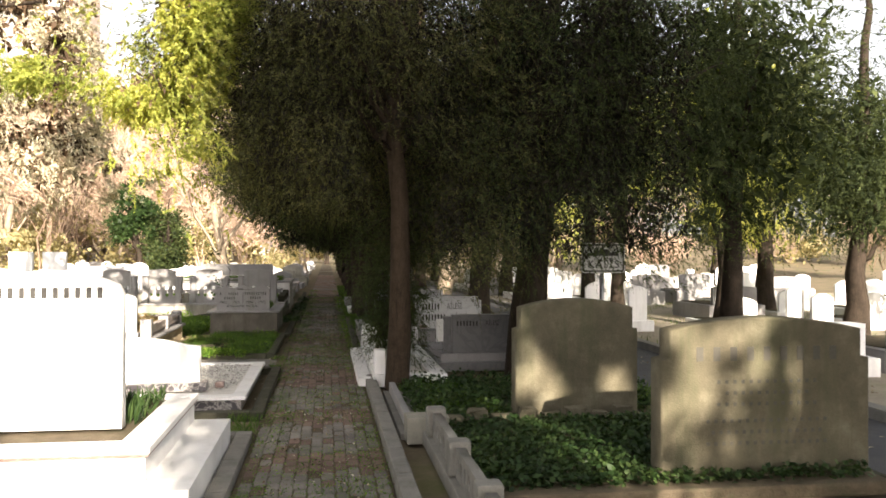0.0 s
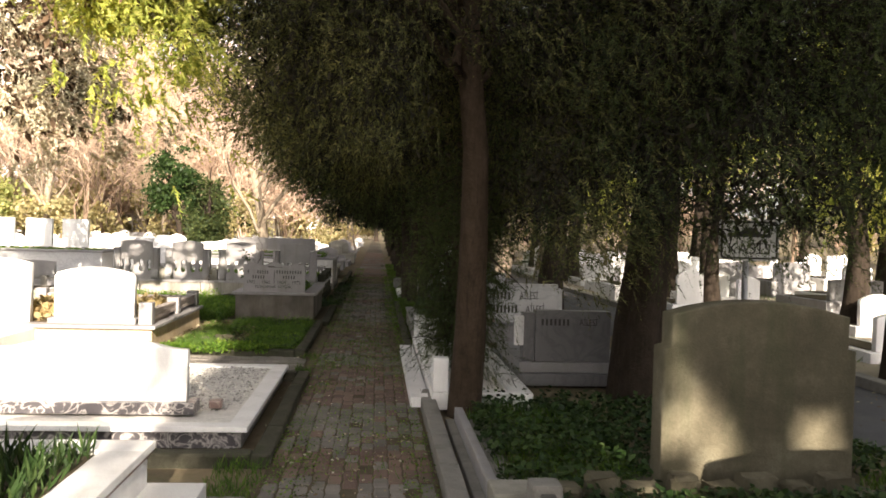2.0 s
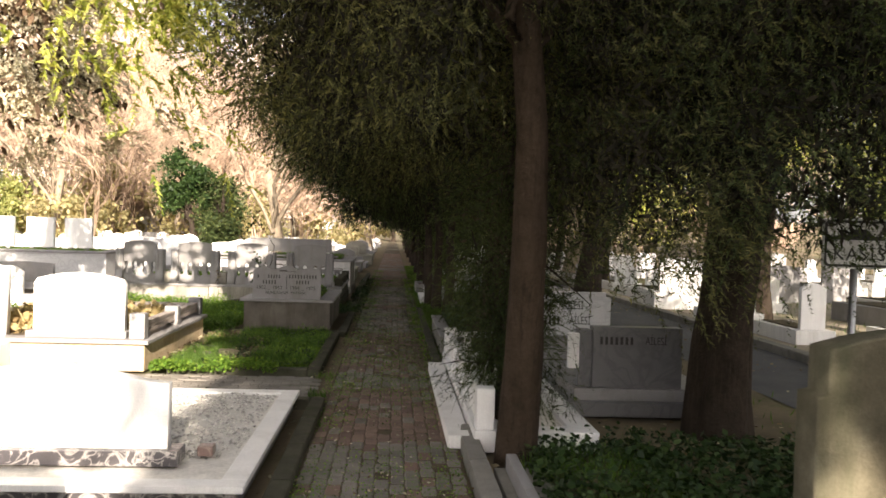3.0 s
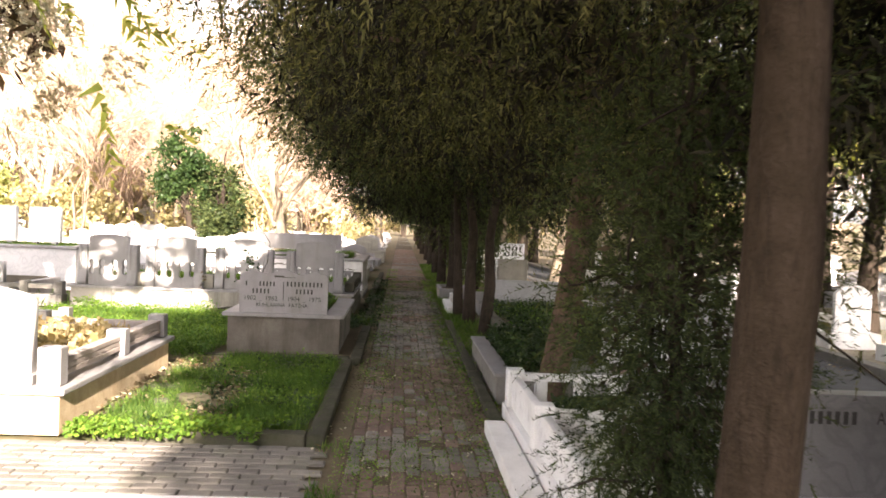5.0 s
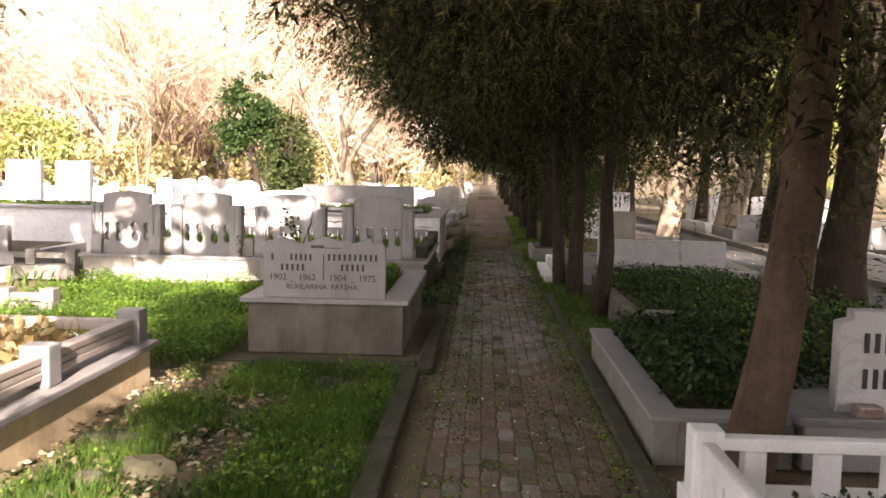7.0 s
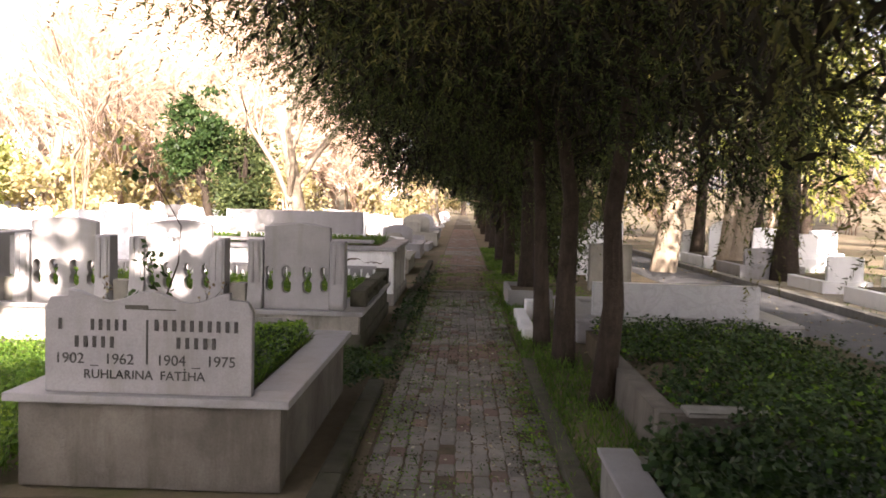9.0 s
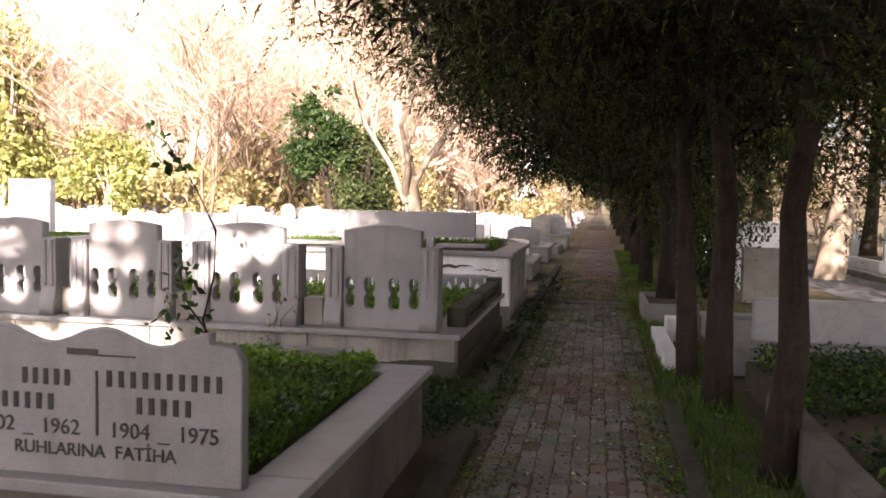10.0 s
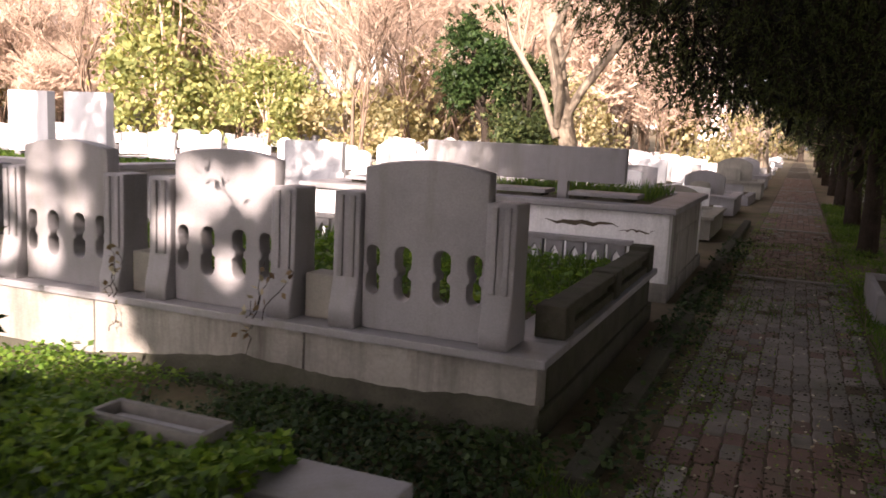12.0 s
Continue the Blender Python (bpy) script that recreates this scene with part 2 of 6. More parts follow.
def link_mesh(name, me, mat, parent=None, label="", at=None, local=False):
    if mat and not me.materials:
        me.materials.append(mat)
    if parent and not local:
        me.transform(Matrix.Translation(-base_of(parent)))
    ob = new(name, me)
    if parent:
        ob.parent = parent
    if at:
        ob.location = at
    if label:
        ob["label"] = label
    return ob


def part(name, bm, mat, parent, label="", smooth=False, local=False):
    """Links a bmesh as one mesh object under a thing or a part."""
    me = bpy.data.meshes.new(name)
    if smooth:
        for f in bm.faces:
            f.smooth = True
    bm.to_mesh(me)
    bm.free()
    return link_mesh(name, me, mat, parent, label, None, local)


def thing(name, label, category, at=(0, 0, 0), rz=0.0, group="", kind=""):
    ob = new(name)
    ob.empty_display_size = 0.1
    ob.location, ob.rotation_euler = at, (0, 0, radians(rz))
    return tagged(ob, label, category, group, kind)


def box(x0, x1, y0, y1, z0, z1, bevel=0.008, wear=0.0, seed=1):
    bm = bmesh.new()
    bmesh.ops.create_cube(bm, size=1, matrix=Matrix.Translation(((x0 + x1) / 2, (y0 + y1) / 2, (z0 + z1) / 2)) @ Matrix.Diagonal((x1 - x0, y1 - y0, z1 - z0, 1)))
    if bevel:
        bmesh.ops.bevel(bm, geom=bm.edges[:], offset=bevel, segments=2, affect="EDGES", profile=0.6)
    if wear:
        r = random.Random(seed)
        for v in bm.verts:
            v.co += Vector((r.uniform(-wear, wear), r.uniform(-wear, wear), r.uniform(-wear, wear)))
    return bm


def joined(*bms):
    out = bmesh.new()
    for b in bms:
        me = bpy.data.meshes.new("tmp")
        b.to_mesh(me)
        b.free()
        out.from_mesh(me)
        bpy.data.meshes.remove(me)
    return out


def ring_parts(name, x0, x1, y0, y1, z0, z1, w, mat, parent, bevel=0.008, label=""):
    """Four butted stones of width w round a rectangle, each a part."""
    for a in ((x0, x1, y0, y0 + w), (x0, x1, y1 - w, y1), (x0, x0 + w, y0 + w, y1 - w), (x1 - w, x1, y0 + w, y1 - w)):
        part(name, box(*a, z0, z1, bevel), mat, parent, label)


def letter_bars(xs, y, z, w, h, mat, parent):
    """Plain bars in place of letters, each a part on one shared mesh."""
    me = bpy.data.meshes.new("letter_bar")
    bm = box(-w / 2, w / 2, -0.002, 0.002, -h / 2, h / 2, 0)
    bm.to_mesh(me)
    bm.free()
    me.materials.append(mat)
    o = base_of(parent)
    for x in xs:
        ob = new("letter_bar", me)
        ob.parent, ob.location = parent, Vector((x, y, z)) - o


def from_curve(cu):
    ob = bpy.data.objects.new("tmp", cu)
    scene.collection.objects.link(ob)
    me = bpy.data.meshes.new_from_object(ob.evaluated_get(bpy.context.evaluated_depsgraph_get()))
    bpy.data.objects.remove(ob)
    bpy.data.curves.remove(cu)
    me.materials.clear()
    bm = bmesh.new()
    bm.from_mesh(me)
    bmesh.ops.remove_doubles(bm, verts=bm.verts, dist=0.0002)
    bm.to_mesh(me)
    bm.free()
    me.transform(Matrix.Rotation(radians(90), 4, "X"))
    return me


def upright(outline, thick, holes=(), bevel=0.007):
    """A slab standing in the x-z plane, front at -thick/2, from an outline and holes of (x, z)."""
    cu = bpy.data.curves.new("tmp", "CURVE")
    cu.dimensions, cu.fill_mode = "2D", "BOTH"
    cu.extrude, cu.bevel_depth, cu.bevel_resolution, cu.offset = thick / 2 - bevel, bevel, 1, -bevel
    for pts in (outline, *holes):
        sp = cu.splines.new("POLY")
        sp.points.add(len(pts) - 1)
        for p, (x, z) in zip(sp.points, pts):
            p.co = (x, z, 0, 1)
        sp.use_cyclic_u = True
    return from_curve(cu)


def stand(me, x, y, z):
    """Moves an upright slab to its place."""
    me.transform(Matrix.Translation((x, y, z)))
    return me


def words(text, size, depth=0.004, spacing=1.0, bold=0.0):
    cu = bpy.data.curves.new("tmp", "FONT")
    cu.body, cu.size, cu.extrude, cu.align_x, cu.align_y = text, size, depth / 2, "CENTER", "CENTER"
    cu.space_character, cu.offset = spacing, bold
    return from_curve(cu)


def bars(spec, depth=0.004):
    """Plain bars (x, z, width, height) in the x-z plane."""
    return joined(*[box(x - w / 2, x + w / 2, -depth / 2, depth / 2, z - h / 2, z + h / 2, 0) for x, z, w, h in spec])


def arch_top(w, h, rise, shoulder=0.0, n=10):
    """Outline of a stone with a shallow arched top: half width shoulders, then the arch."""
    a = w / 2
    pts = [(-a, 0), (a, 0), (a, h - rise - shoulder)]
    if shoulder:
        pts.append((a * 0.93, h - rise))
    s = a * (0.93 if shoulder else 1.0)
    for i in range(1, n):
        u = 1 - 2 * i / n
        pts.append((s * u, h - rise + rise * (1 - u * u)))
    if shoulder:
        pts.append((-a * 0.93, h - rise))
    pts.append((-a, h - rise - shoulder))
    return pts


def tube_arrays(path, radii, sides, V, F, wob=0.0, rng=None):
    """Appends a tapered tube along path to the lists V, F."""
    start = len(V)
    n = len(path)
    for i, (p, r) in enumerate(zip(path, radii)):
        p = Vector(p)
        d = (Vector(path[min(i + 1, n - 1)]) - Vector(path[max(i - 1, 0)])).normalized()
        a = d.orthogonal().normalized() if abs(d.z) < 0.95 else Vector((1, 0, 0)).cross(d).normalized()
        b = d.cross(a)
        for k in range(sides):
            t = 2 * math.pi * k / sides
            rr = r * (1 + (wob * math.sin(3 * t + 1.3 * i) if wob else 0) + (rng.uniform(-wob, wob) * 0.6 if wob else 0))
            V.append(tuple(p + (a * math.cos(t) + b * math.sin(t)) * rr))
    for i in range(n - 1):
        for k in range(sides):
            k2 = (k + 1) % sides
            F.append((start + i * sides + k, start + i * sides + k2, start + (i + 1) * sides + k2, start + (i + 1) * sides + k))
    F.append(tuple(start + (n - 1) * sides + k for k in range(sides)))


def mesh_from(name, V, F, smooth=False):
    me = bpy.data.meshes.new(name)
    me.from_pydata(V, [], F)
    if smooth:
        me.polygons.foreach_set("use_smooth", [True] * len(me.polygons))
    me.update()
    return me


def quads_mesh(name, verts):
    """Mesh of loose blades or kites from an array (n, 3 or 4, 3)."""
    n, c = verts.shape[:2]
    me = bpy.data.meshes.new(name)
    me.vertices.add(n * c)
    me.vertices.foreach_set("co", verts.reshape(-1).astype(np.float32))
    me.loops.add(n * c)
    me.loops.foreach_set("vertex_index", np.arange(n * c, dtype=np.int32))
    me.polygons.add(n)
    me.polygons.foreach_set("loop_start", np.arange(0, n * c, c, dtype=np.int32))
    me.update(calc_edges=True)
    me.validate()
    return me


def unit(a):
    return a / np.maximum(np.linalg.norm(a, axis=-1, keepdims=True), 1e-6)


def kites(base, direction, side, length, width, belly=0.45):
    """Leaf kites: base (n,3), direction and side unit vectors, lengths and widths (n,)."""
    L, W = length[:, None], width[:, None]
    mid = base + direction * L * belly
    return np.stack([base, mid + side * W / 2, base + direction * L, mid - side * W / 2], 1)


def needles(base, direction, side, length, width):
    """Slender tapering blades, one triangle each."""
    s = side * width[:, None] / 2
    return np.stack([base + s, base + direction * length[:, None], base - s], 1)


def sprays(centres, outward, rng, leaves=12, reach=0.34, leaf=0.11, width=0.032, droop=0.5, wild=0.7):
    """Feathery sprays: an axis from each centre that leans outward and droops, with slender leaflets to both sides."""
    n = len(centres)
    d = unit(outward + rng.normal(0, wild, (n, 3)) + np.array([0, 0, -droop]))
    s = unit(np.cross(d, rng.normal(0, 1, (n, 3))))
    t = (np.arange(leaves) + 0.5) / leaves
    sign = np.where(np.arange(leaves) % 2 == 0, 1.0, -1.0)
    ln = reach * rng.uniform(0.5, 1.35, n)
    bend = np.array([0, 0, -0.35]) * (ln[:, None] * t[None, :] ** 2)[..., None]
    base = centres[:, None, :] + d[:, None, :] * (ln[:, None] * t[None, :])[..., None] + bend
    ld = unit(d[:, None, :] * 1.0 + s[:, None, :] * sign[None, :, None] * 0.75 + rng.normal(0, 0.35, (n, leaves, 3)))
    nrm = unit(np.cross(ld, rng.normal(0, 1, (n, leaves, 3))))
    size = rng.uniform(0.6, 1.25, (n, leaves)) * (1.15 - 0.55 * t)[None, :]
    return needles(base.reshape(-1, 3), ld.reshape(-1, 3), nrm.reshape(-1, 3), (leaf * size).reshape(-1), (width * size).reshape(-1))


# ---- the ground, the paved path and the road ----
def sheet(name, x0, x1, y0, y1, nx, ny, height, mat, label, category, kind="structure"):
    V = [(x0 + (x1 - x0) * i / nx, y0 + (y1 - y0) * j / ny, 0) for j in range(ny + 1) for i in range(nx + 1)]
    V = [(x, y, height(x, y)) for x, y, _ in V]
    F = [(j * (nx + 1) + i, j * (nx + 1) + i + 1, (j + 1) * (nx + 1) + i + 1, (j + 1) * (nx + 1) + i) for j in range(ny) for i in range(nx)]
    return tagged(link_mesh(name, mesh_from(name, V, F, True), mat), label, category, kind=kind)


def ground_height(x, y):
    """Level by the path, rising to a low wooded bank far off to the north-west."""
    aside = max(0.0, min(1.0, max(-x - 8, x - 14) / 14.0))
    bank = aside * max(0.0, min(1.0, (y - 62) / 40.0)) * 4.0 + max(0.0, min(1.0, (-x - 32) / 40.0)) * 2.5
    return -0.03 + bank + 0.015 * noise.noise(Vector((x * 0.4, y * 0.4, 0)))


sheet("ground", -900, 900, -500, 1300, 180, 180, ground_height, M_GROUND, "bare brown earth with patches of grass between the graves", "ground")

PX0, PX1 = -0.10, 1.00
bed = part("pavement", box(PX0 - 0.02, PX1 + 0.02, -6, 150, -0.06, -0.007, 0), M_SOIL, None)
tagged(bed, "narrow path of worn grey and red pavers with moss in the joints", "path", kind="structure")


def red_row(j):
    """Bands of red pavers among the grey ones."""
    y = -4.0 + j * 0.2
    if y > 30:
        return noise.noise(Vector((j * 0.09, 1.7, 0))) > -0.15
    return noise.noise(Vector((j * 0.13, 3.7, 0))) > 0.12


def cross_band(name, y, h=0.012):
    ob = part(name, box(PX0, PX1, y - 0.06, y + 0.06, -0.03, h, 0.01), M_CONCRETE, bed)
    return ob


for yb in (30.3, 36.2, 44.0, 53.0, 64.0, 76.0, 90.0):
    cross_band("edging_stone", yb)


def kerb_run(label, pieces, mat=None, h=0.1):
    t = thing("kerb", label, "kerb", (pieces[0][0], pieces[0][2], 0), kind="structure")
    for i, (x0, x1, y0, y1) in enumerate(pieces):
        part("kerb_stone", box(x0, x1, y0, y1, -0.05, h, 0.014, 0.004, i), mat or M_CONCRETE, t)
    return t


def stones_along(x0, x1, y0, y1, step):
    out, y = [], y0
    while y < y1 - 0.1:
        e = min(y + step, y1)
        out.append((x0, x1, y, e - 0.008))
        y = e
    return out


kerb_run("low weathered concrete kerb stones beside the path", stones_along(1.03, 1.16, 4.0, 13.6, 0.78))
kerb_run("low mossy concrete kerb stones beside the shrub plots", stones_along(1.0, 1.11, 16.75, 24.0, 0.82), M_MOSSY, 0.06)
kerb_run("low concrete kerb round the white monument", stones_along(-0.28, -0.14, 4.0, 10.46, 0.9) + [(-1.9, -0.285, 10.34, 10.46)], None, 0.06)
kerb_run("low concrete kerb round the pebble grave", stones_along(-0.24, -0.11, 11.32, 14.7, 0.85) + [(-2.6, -0.245, 11.32, 11.45), (-2.6, -0.245, 14.58, 14.7)], M_MOSSY, 0.07)
kerb_run("low concrete kerb round the grass plot", stones_along(-0.42, -0.29, 16.17, 19.6, 0.86) + [(-1.95, -0.425, 16.17, 16.3)], M_MOSSY, 0.07)
kerb_run("concrete footing kerb beside the grey tomb", stones_along(-0.33, -0.2, 19.75, 22.9, 0.8) + [(-2.0, -0.335, 19.75, 19.9)], M_MOSSY, 0.05)
kerb_run("concrete footing kerb beside the family plot", stones_along(-0.36, -0.24, 23.9, 27.6, 0.9), M_MOSSY, 0.06)

kerb_run("mossy concrete kerb beside the whitewashed tomb", stones_along(-0.42, -0.3, 28.2, 37.0, 0.9), M_MOSSY, 0.06)
road = sheet("road", 4.5, 6.15, -40, 120, 4, 80, lambda x, y: -0.02 + 0.004 * noise.noise(Vector((x, y * 0.5, 2))), M_ASPHALT,
             "grey asphalt cemetery road with scattered leaves", "road")
M_PALE_EARTH = surface("pale_field_earth", (0.29, 0.25, 0.195), 0.2, 0.95, 25, 0.9, (0.16, 0.17, 0.08), 0.6, 0.8, False, 0.7, 0.1)
def field_height(x, y):
    """The field thins out unevenly into the brown earth round it."""
    edge = min(y - 1.0, 37.0 - y, 37.0 - x) + 2.6 * noise.noise(Vector((x * 0.35, y * 0.35, 8)))
    return 0.01 * noise.noise(Vector((x * 0.5, y * 0.5, 1))) - 0.12 * max(0.0, min(1.0, 2.0 - edge))


sheet("grave_field", 6.34, 38, 0, 38, 80, 90, field_height, M_PALE_EARTH, "pale earth with tufts of grass between sunlit graves", "ground")
kerb_run("pale concrete road kerb", stones_along(6.15, 6.33, 6, 60, 1.0), M_CONCRETE, 0.1)


# ---- monuments beside the path ----
def white_monument():
    g = thing("grave", "tall white marble headstone on a stepped white plinth, in full sun", "grave", (-1.3, 9.0, 0))
    part("step", box(-2.3, -0.30, 7.92, 10.13, 0, 0.24, 0.006), M_MARBLE, g)
    part("plinth", box(-2.05, -0.6, 8.12, 10.08, 0.24, 0.41, 0.005), M_MARBLE, g)
    part("slab_band", box(-2.08, -0.575, 8.09, 10.1, 0.41, 0.432, 0.004), M_BROWN_MARBLE, g, "brown marble band")
    ring_parts("rim_stone", -2.09, -0.565, 8.08, 10.11, 0.432, 0.475, 0.22, M_MARBLE, g, 0.006)
    part("soil", box(-1.87, -0.785, 8.3, 9.89, 0.42, 0.455, 0), M_SOIL, g)
    hs = upright(arch_top(0.95, 1.1, 0.1, 0.07), 0.12)
    h = link_mesh("headstone", stand(hs, -1.345, 8.72, 0.475), M_MARBLE, g)
    letter_bars([-1.345 + (i - 4.5) * 0.073 for i in range(10)], 8.658, 1.42, 0.034, 0.075, M_LETTER, h)
    return g


def pebble_grave():
    g = thing("grave", "white marble grave frame filled with pale pebbles over dark veined marble", "grave", (-1.4, 13.1, 0))
    part("body", box(-2.55, -0.37, 11.72, 14.45, 0, 0.128, 0.004), M_DARK_MARBLE, g)
    ring_parts("rim_stone", -2.6, -0.32, 11.68, 14.5, 0.128, 0.168, 0.15, M_MARBLE, g, 0.006)
    part("headstone_base", box(-2.3, -0.78, 12.05, 12.26, 0.168, 0.26, 0.006), M_DARK_MARBLE, g)
    prof = [(-0.72, 0), (0.72, 0), (0.72, 0.4), (0.6, 0.41)]
    prof += [(0.6 - 1.2 * i / 12, 0.41 + 0.09 * math.sin(math.pi * i / 12)) for i in range(1, 12)]
    prof += [(-0.6, 0.41), (-0.72, 0.4)]
    h = link_mesh("headstone", stand(upright(prof, 0.09), -1.57, 12.15, 0.26), M_MARBLE, g)
    part("flower_socket", box(-0.72, -0.62, 12.3, 12.4, 0.165, 0.23, 0.01), M_BROWN_MARBLE, g)
    rng = np.random.default_rng(4)
    n = 2600
    V, F = [], []
    for i in range(n):
        c = (rng.uniform(-2.43, -0.49), rng.uniform(12.3, 14.33), 0.15 + rng.uniform(0, 0.018))
        r = rng.uniform(0.010, 0.021)
        s = len(V)
        ang = rng.uniform(0, 6.28)
        ca, sa = math.cos(ang), math.sin(ang)
        for dx, dy, dz in ((1, 0, 0), (0.1, 0.75, 0), (-1, 0, 0), (0, -0.7, 0), (0, 0, 0.6), (0, 0, -0.5)):
            V.append((c[0] + r * (dx * ca - dy * sa), c[1] + r * (dx * sa + dy * ca), c[2] + r * dz))
        for a, b in ((0, 1), (1, 2), (2, 3), (3, 0)):
            F.append((s + a, s + b, s + 4))
            F.append((s + b, s + a, s + 5))
    ob = link_mesh("gravel", mesh_from("gravel", V, F), M_PEBBLE, g)
    tagged(ob, kind="stuff")
    part("bed", box(-2.46, -0.46, 11.82, 14.36, 0.12, 0.148, 0), M_PEBBLE, g)
    return g


def sunlit_plot():
    """The raised plot with a double-barred concrete fence and a broad white headstone."""
    g = thing("grave", "ochre-walled plot with a white headstone and concrete bar fence", "grave", (-3.2, 17.8, 0))
    part("wall", box(-4.7, -2.2, 16.22, 19.03, 0, 0.3, 0.01), M_OCHRE, g)
    ring_parts("coping_stone", -4.74, -2.15, 16.17, 19.08, 0.3, 0.345, 0.26, M_MARBLE_GREY, g, 0.01)
    part("soil", box(-4.5, -2.4, 16.4, 18.85, 0.28, 0.34, 0), M_SOIL, g)
    for x, y, h in ((-2.3, 16.34, 0.63), (-2.3, 17.74, 0.585), (-2.3, 18.96, 0.585), (-4.6, 18.96, 0.585), (-3.5, 18.96, 0.585)):
        part("fence_post", box(x - 0.085, x + 0.085, y - 0.075, y + 0.075, 0.345, h, 0.014), M_MARBLE_GREY, g)
    for y0, y1 in ((16.42, 17.66), (17.82, 18.88)):
        for z, w in ((0.395, 0.05), (0.44, 0.046), (0.485, 0.05)):
            part("fence_bar", box(-2.3 - w, -2.3 + w, y0, y1, z, z + 0.043, 0.008), M_PINK_MARBLE, g)
    for x0, x1 in ((-4.51, -3.59), (-3.41, -2.39)):
        part("fence_bar", box(x0, x1, 18.92, 19.0, 0.43, 0.51, 0.012), M_PINK_MARBLE, g)
    part("headstone_base", box(-3.5, -2.42, 16.28, 16.5, 0.345, 0.42, 0.01), M_MARBLE_GREY, g)
    link_mesh("headstone", stand(upright(arch_top(0.98, 0.64, 0.07, 0.05), 0.11), -2.95, 16.4, 0.42), M_MARBLE, g)
    return g


def broad_white_stone():
    g = thing("grave", "white headstone on a sunlit plinth beside the ochre plot", "grave", (-4.3, 16.5, 0))
    part("plinth", box(-4.95, -3.62, 15.2, 16.6, 0, 0.3, 0.01), M_MARBLE, g)
    link_mesh("headstone", stand(upright(arch_top(0.95, 0.85, 0.06), 0.11), -4.25, 16.5, 0.3), M_MARBLE, g)
    return g


def couple_tomb():
    """Grey tomb with the two-column inscription; names are bars."""
    g = thing("grave", "grey stone tomb with a wavy-topped double headstone and grass on top", "grave", (-1.2, 21.4, 0))
    for b in (box(-1.87, -0.5, 20.38, 20.52, -0.02, 0.43, 0.008), box(-1.87, -0.5, 22.5, 22.62, 0, 0.43, 0.008), box(-1.87, -1.73, 20.52, 22.5, 0, 0.43, 0.008), box(-0.64, -0.5, 20.52, 22.5, 0, 0.43, 0.008)):
        part("wall", b, M_TOMB, g)
    ring_parts("coping_stone", -1.93, -0.45, 20.33, 22.68, 0.43, 0.475, 0.24, M_MARBLE_GREY, g, 0.008)
    part("soil", box(-1.72, -0.66, 20.53, 22.48, 0.3, 0.45, 0), M_SOIL, g)
    w = 0.54
    prof = [(-w, 0), (w, 0), (w, 0.44), (w - 0.03, 0.49), (w - 0.12, 0.5), (w - 0.12, 0.535)]
    for i in range(1, 16):
        u = 1 - 2 * i / 16
        prof.append(((w - 0.12) * u, 0.50 + 0.03 * math.cos(2 * math.pi * u) + 0.005))
    prof += [(-w + 0.12, 0.535), (-w + 0.12, 0.5), (-w + 0.03, 0.49), (-w, 0.44)]
    cx, zy = -1.2, 0.475
    h = link_mesh("headstone", stand(upright(prof, 0.055, (), 0.005), cx, 20.43, zy), M_MARBLE_GREY, g)
    fy = 20.43 - 0.03

    def line(me, x, z, name="lettering"):
        me.transform(Matrix.Translation((x, fy, z)))
        return link_mesh(name, me, M_LETTER, h)

    def name_bars(x, z, n, pitch, gap=()):
        letter_bars([x + (i - (n - 1) / 2) * pitch for i in range(n) if i not in gap], fy, z, pitch * 0.42, 0.058, M_LETTER, h)

    name_bars(cx - 0.29, zy + 0.355, 9, 0.042, (1, 2, 3))
    name_bars(cx + 0.25, zy + 0.36, 10, 0.046)
    name_bars(cx - 0.28, zy + 0.265, 5, 0.046)
    name_bars(cx + 0.25, zy + 0.27, 5, 0.046)
    for x, a, b in ((cx - 0.28, "1902", "1962"), (cx + 0.25, "1904", "1975")):
        line(words(a, 0.078), x - 0.13, zy + 0.175, "year")
        line(words("_", 0.085), x, zy + 0.175, "dash")
        line(words(b, 0.078), x + 0.13, zy + 0.175, "year")
    line(words("RUHLARINA", 0.066), cx - 0.155, zy + 0.095, "blessing")
    line(words("FATİHA", 0.066), cx + 0.18, zy + 0.095, "blessing")
    bm = bars([(cx - 0.005, zy + 0.27, 0.009, 0.23)])
    bmesh.ops.translate(bm, verts=bm.verts, vec=(0, fy, 0))
    part("divider", bm, M_LETTER, h)
    bm = bars([(cx + 0.06, zy + 0.44, 0.17, 0.006), (cx - 0.06, zy + 0.45, 0.12, 0.022)])
    bmesh.ops.translate(bm, verts=bm.verts, vec=(0, fy, 0))
    part("ornament", bm, M_LETTER_WORN, h)
    return g


def pill(x, z0, z1, w, n=6):
    """A slot with rounded ends and a nicked waist."""
    r, zm = w / 2, (z0 + z1) / 2
    pts = []
    for i in range(n + 1):
        t = math.pi + math.pi * i / n
        pts.append((x + r * math.cos(t), z0 + r + r * math.sin(t)))
    pts += [(x + r, zm - 0.03), (x + r * 0.6, zm - 0.014), (x + r * 0.6, zm + 0.014), (x + r * 0.95, zm + 0.03)]
    for i in range(n + 1):
        t = math.pi * i / n
        pts.append((x + r * math.cos(t), z1 - r + r * math.sin(t)))
    pts += [(x - r * 0.95, zm + 0.03), (x - r * 0.6, zm + 0.014), (x - r * 0.6, zm - 0.014), (x - r, zm - 0.03)]
    return pts


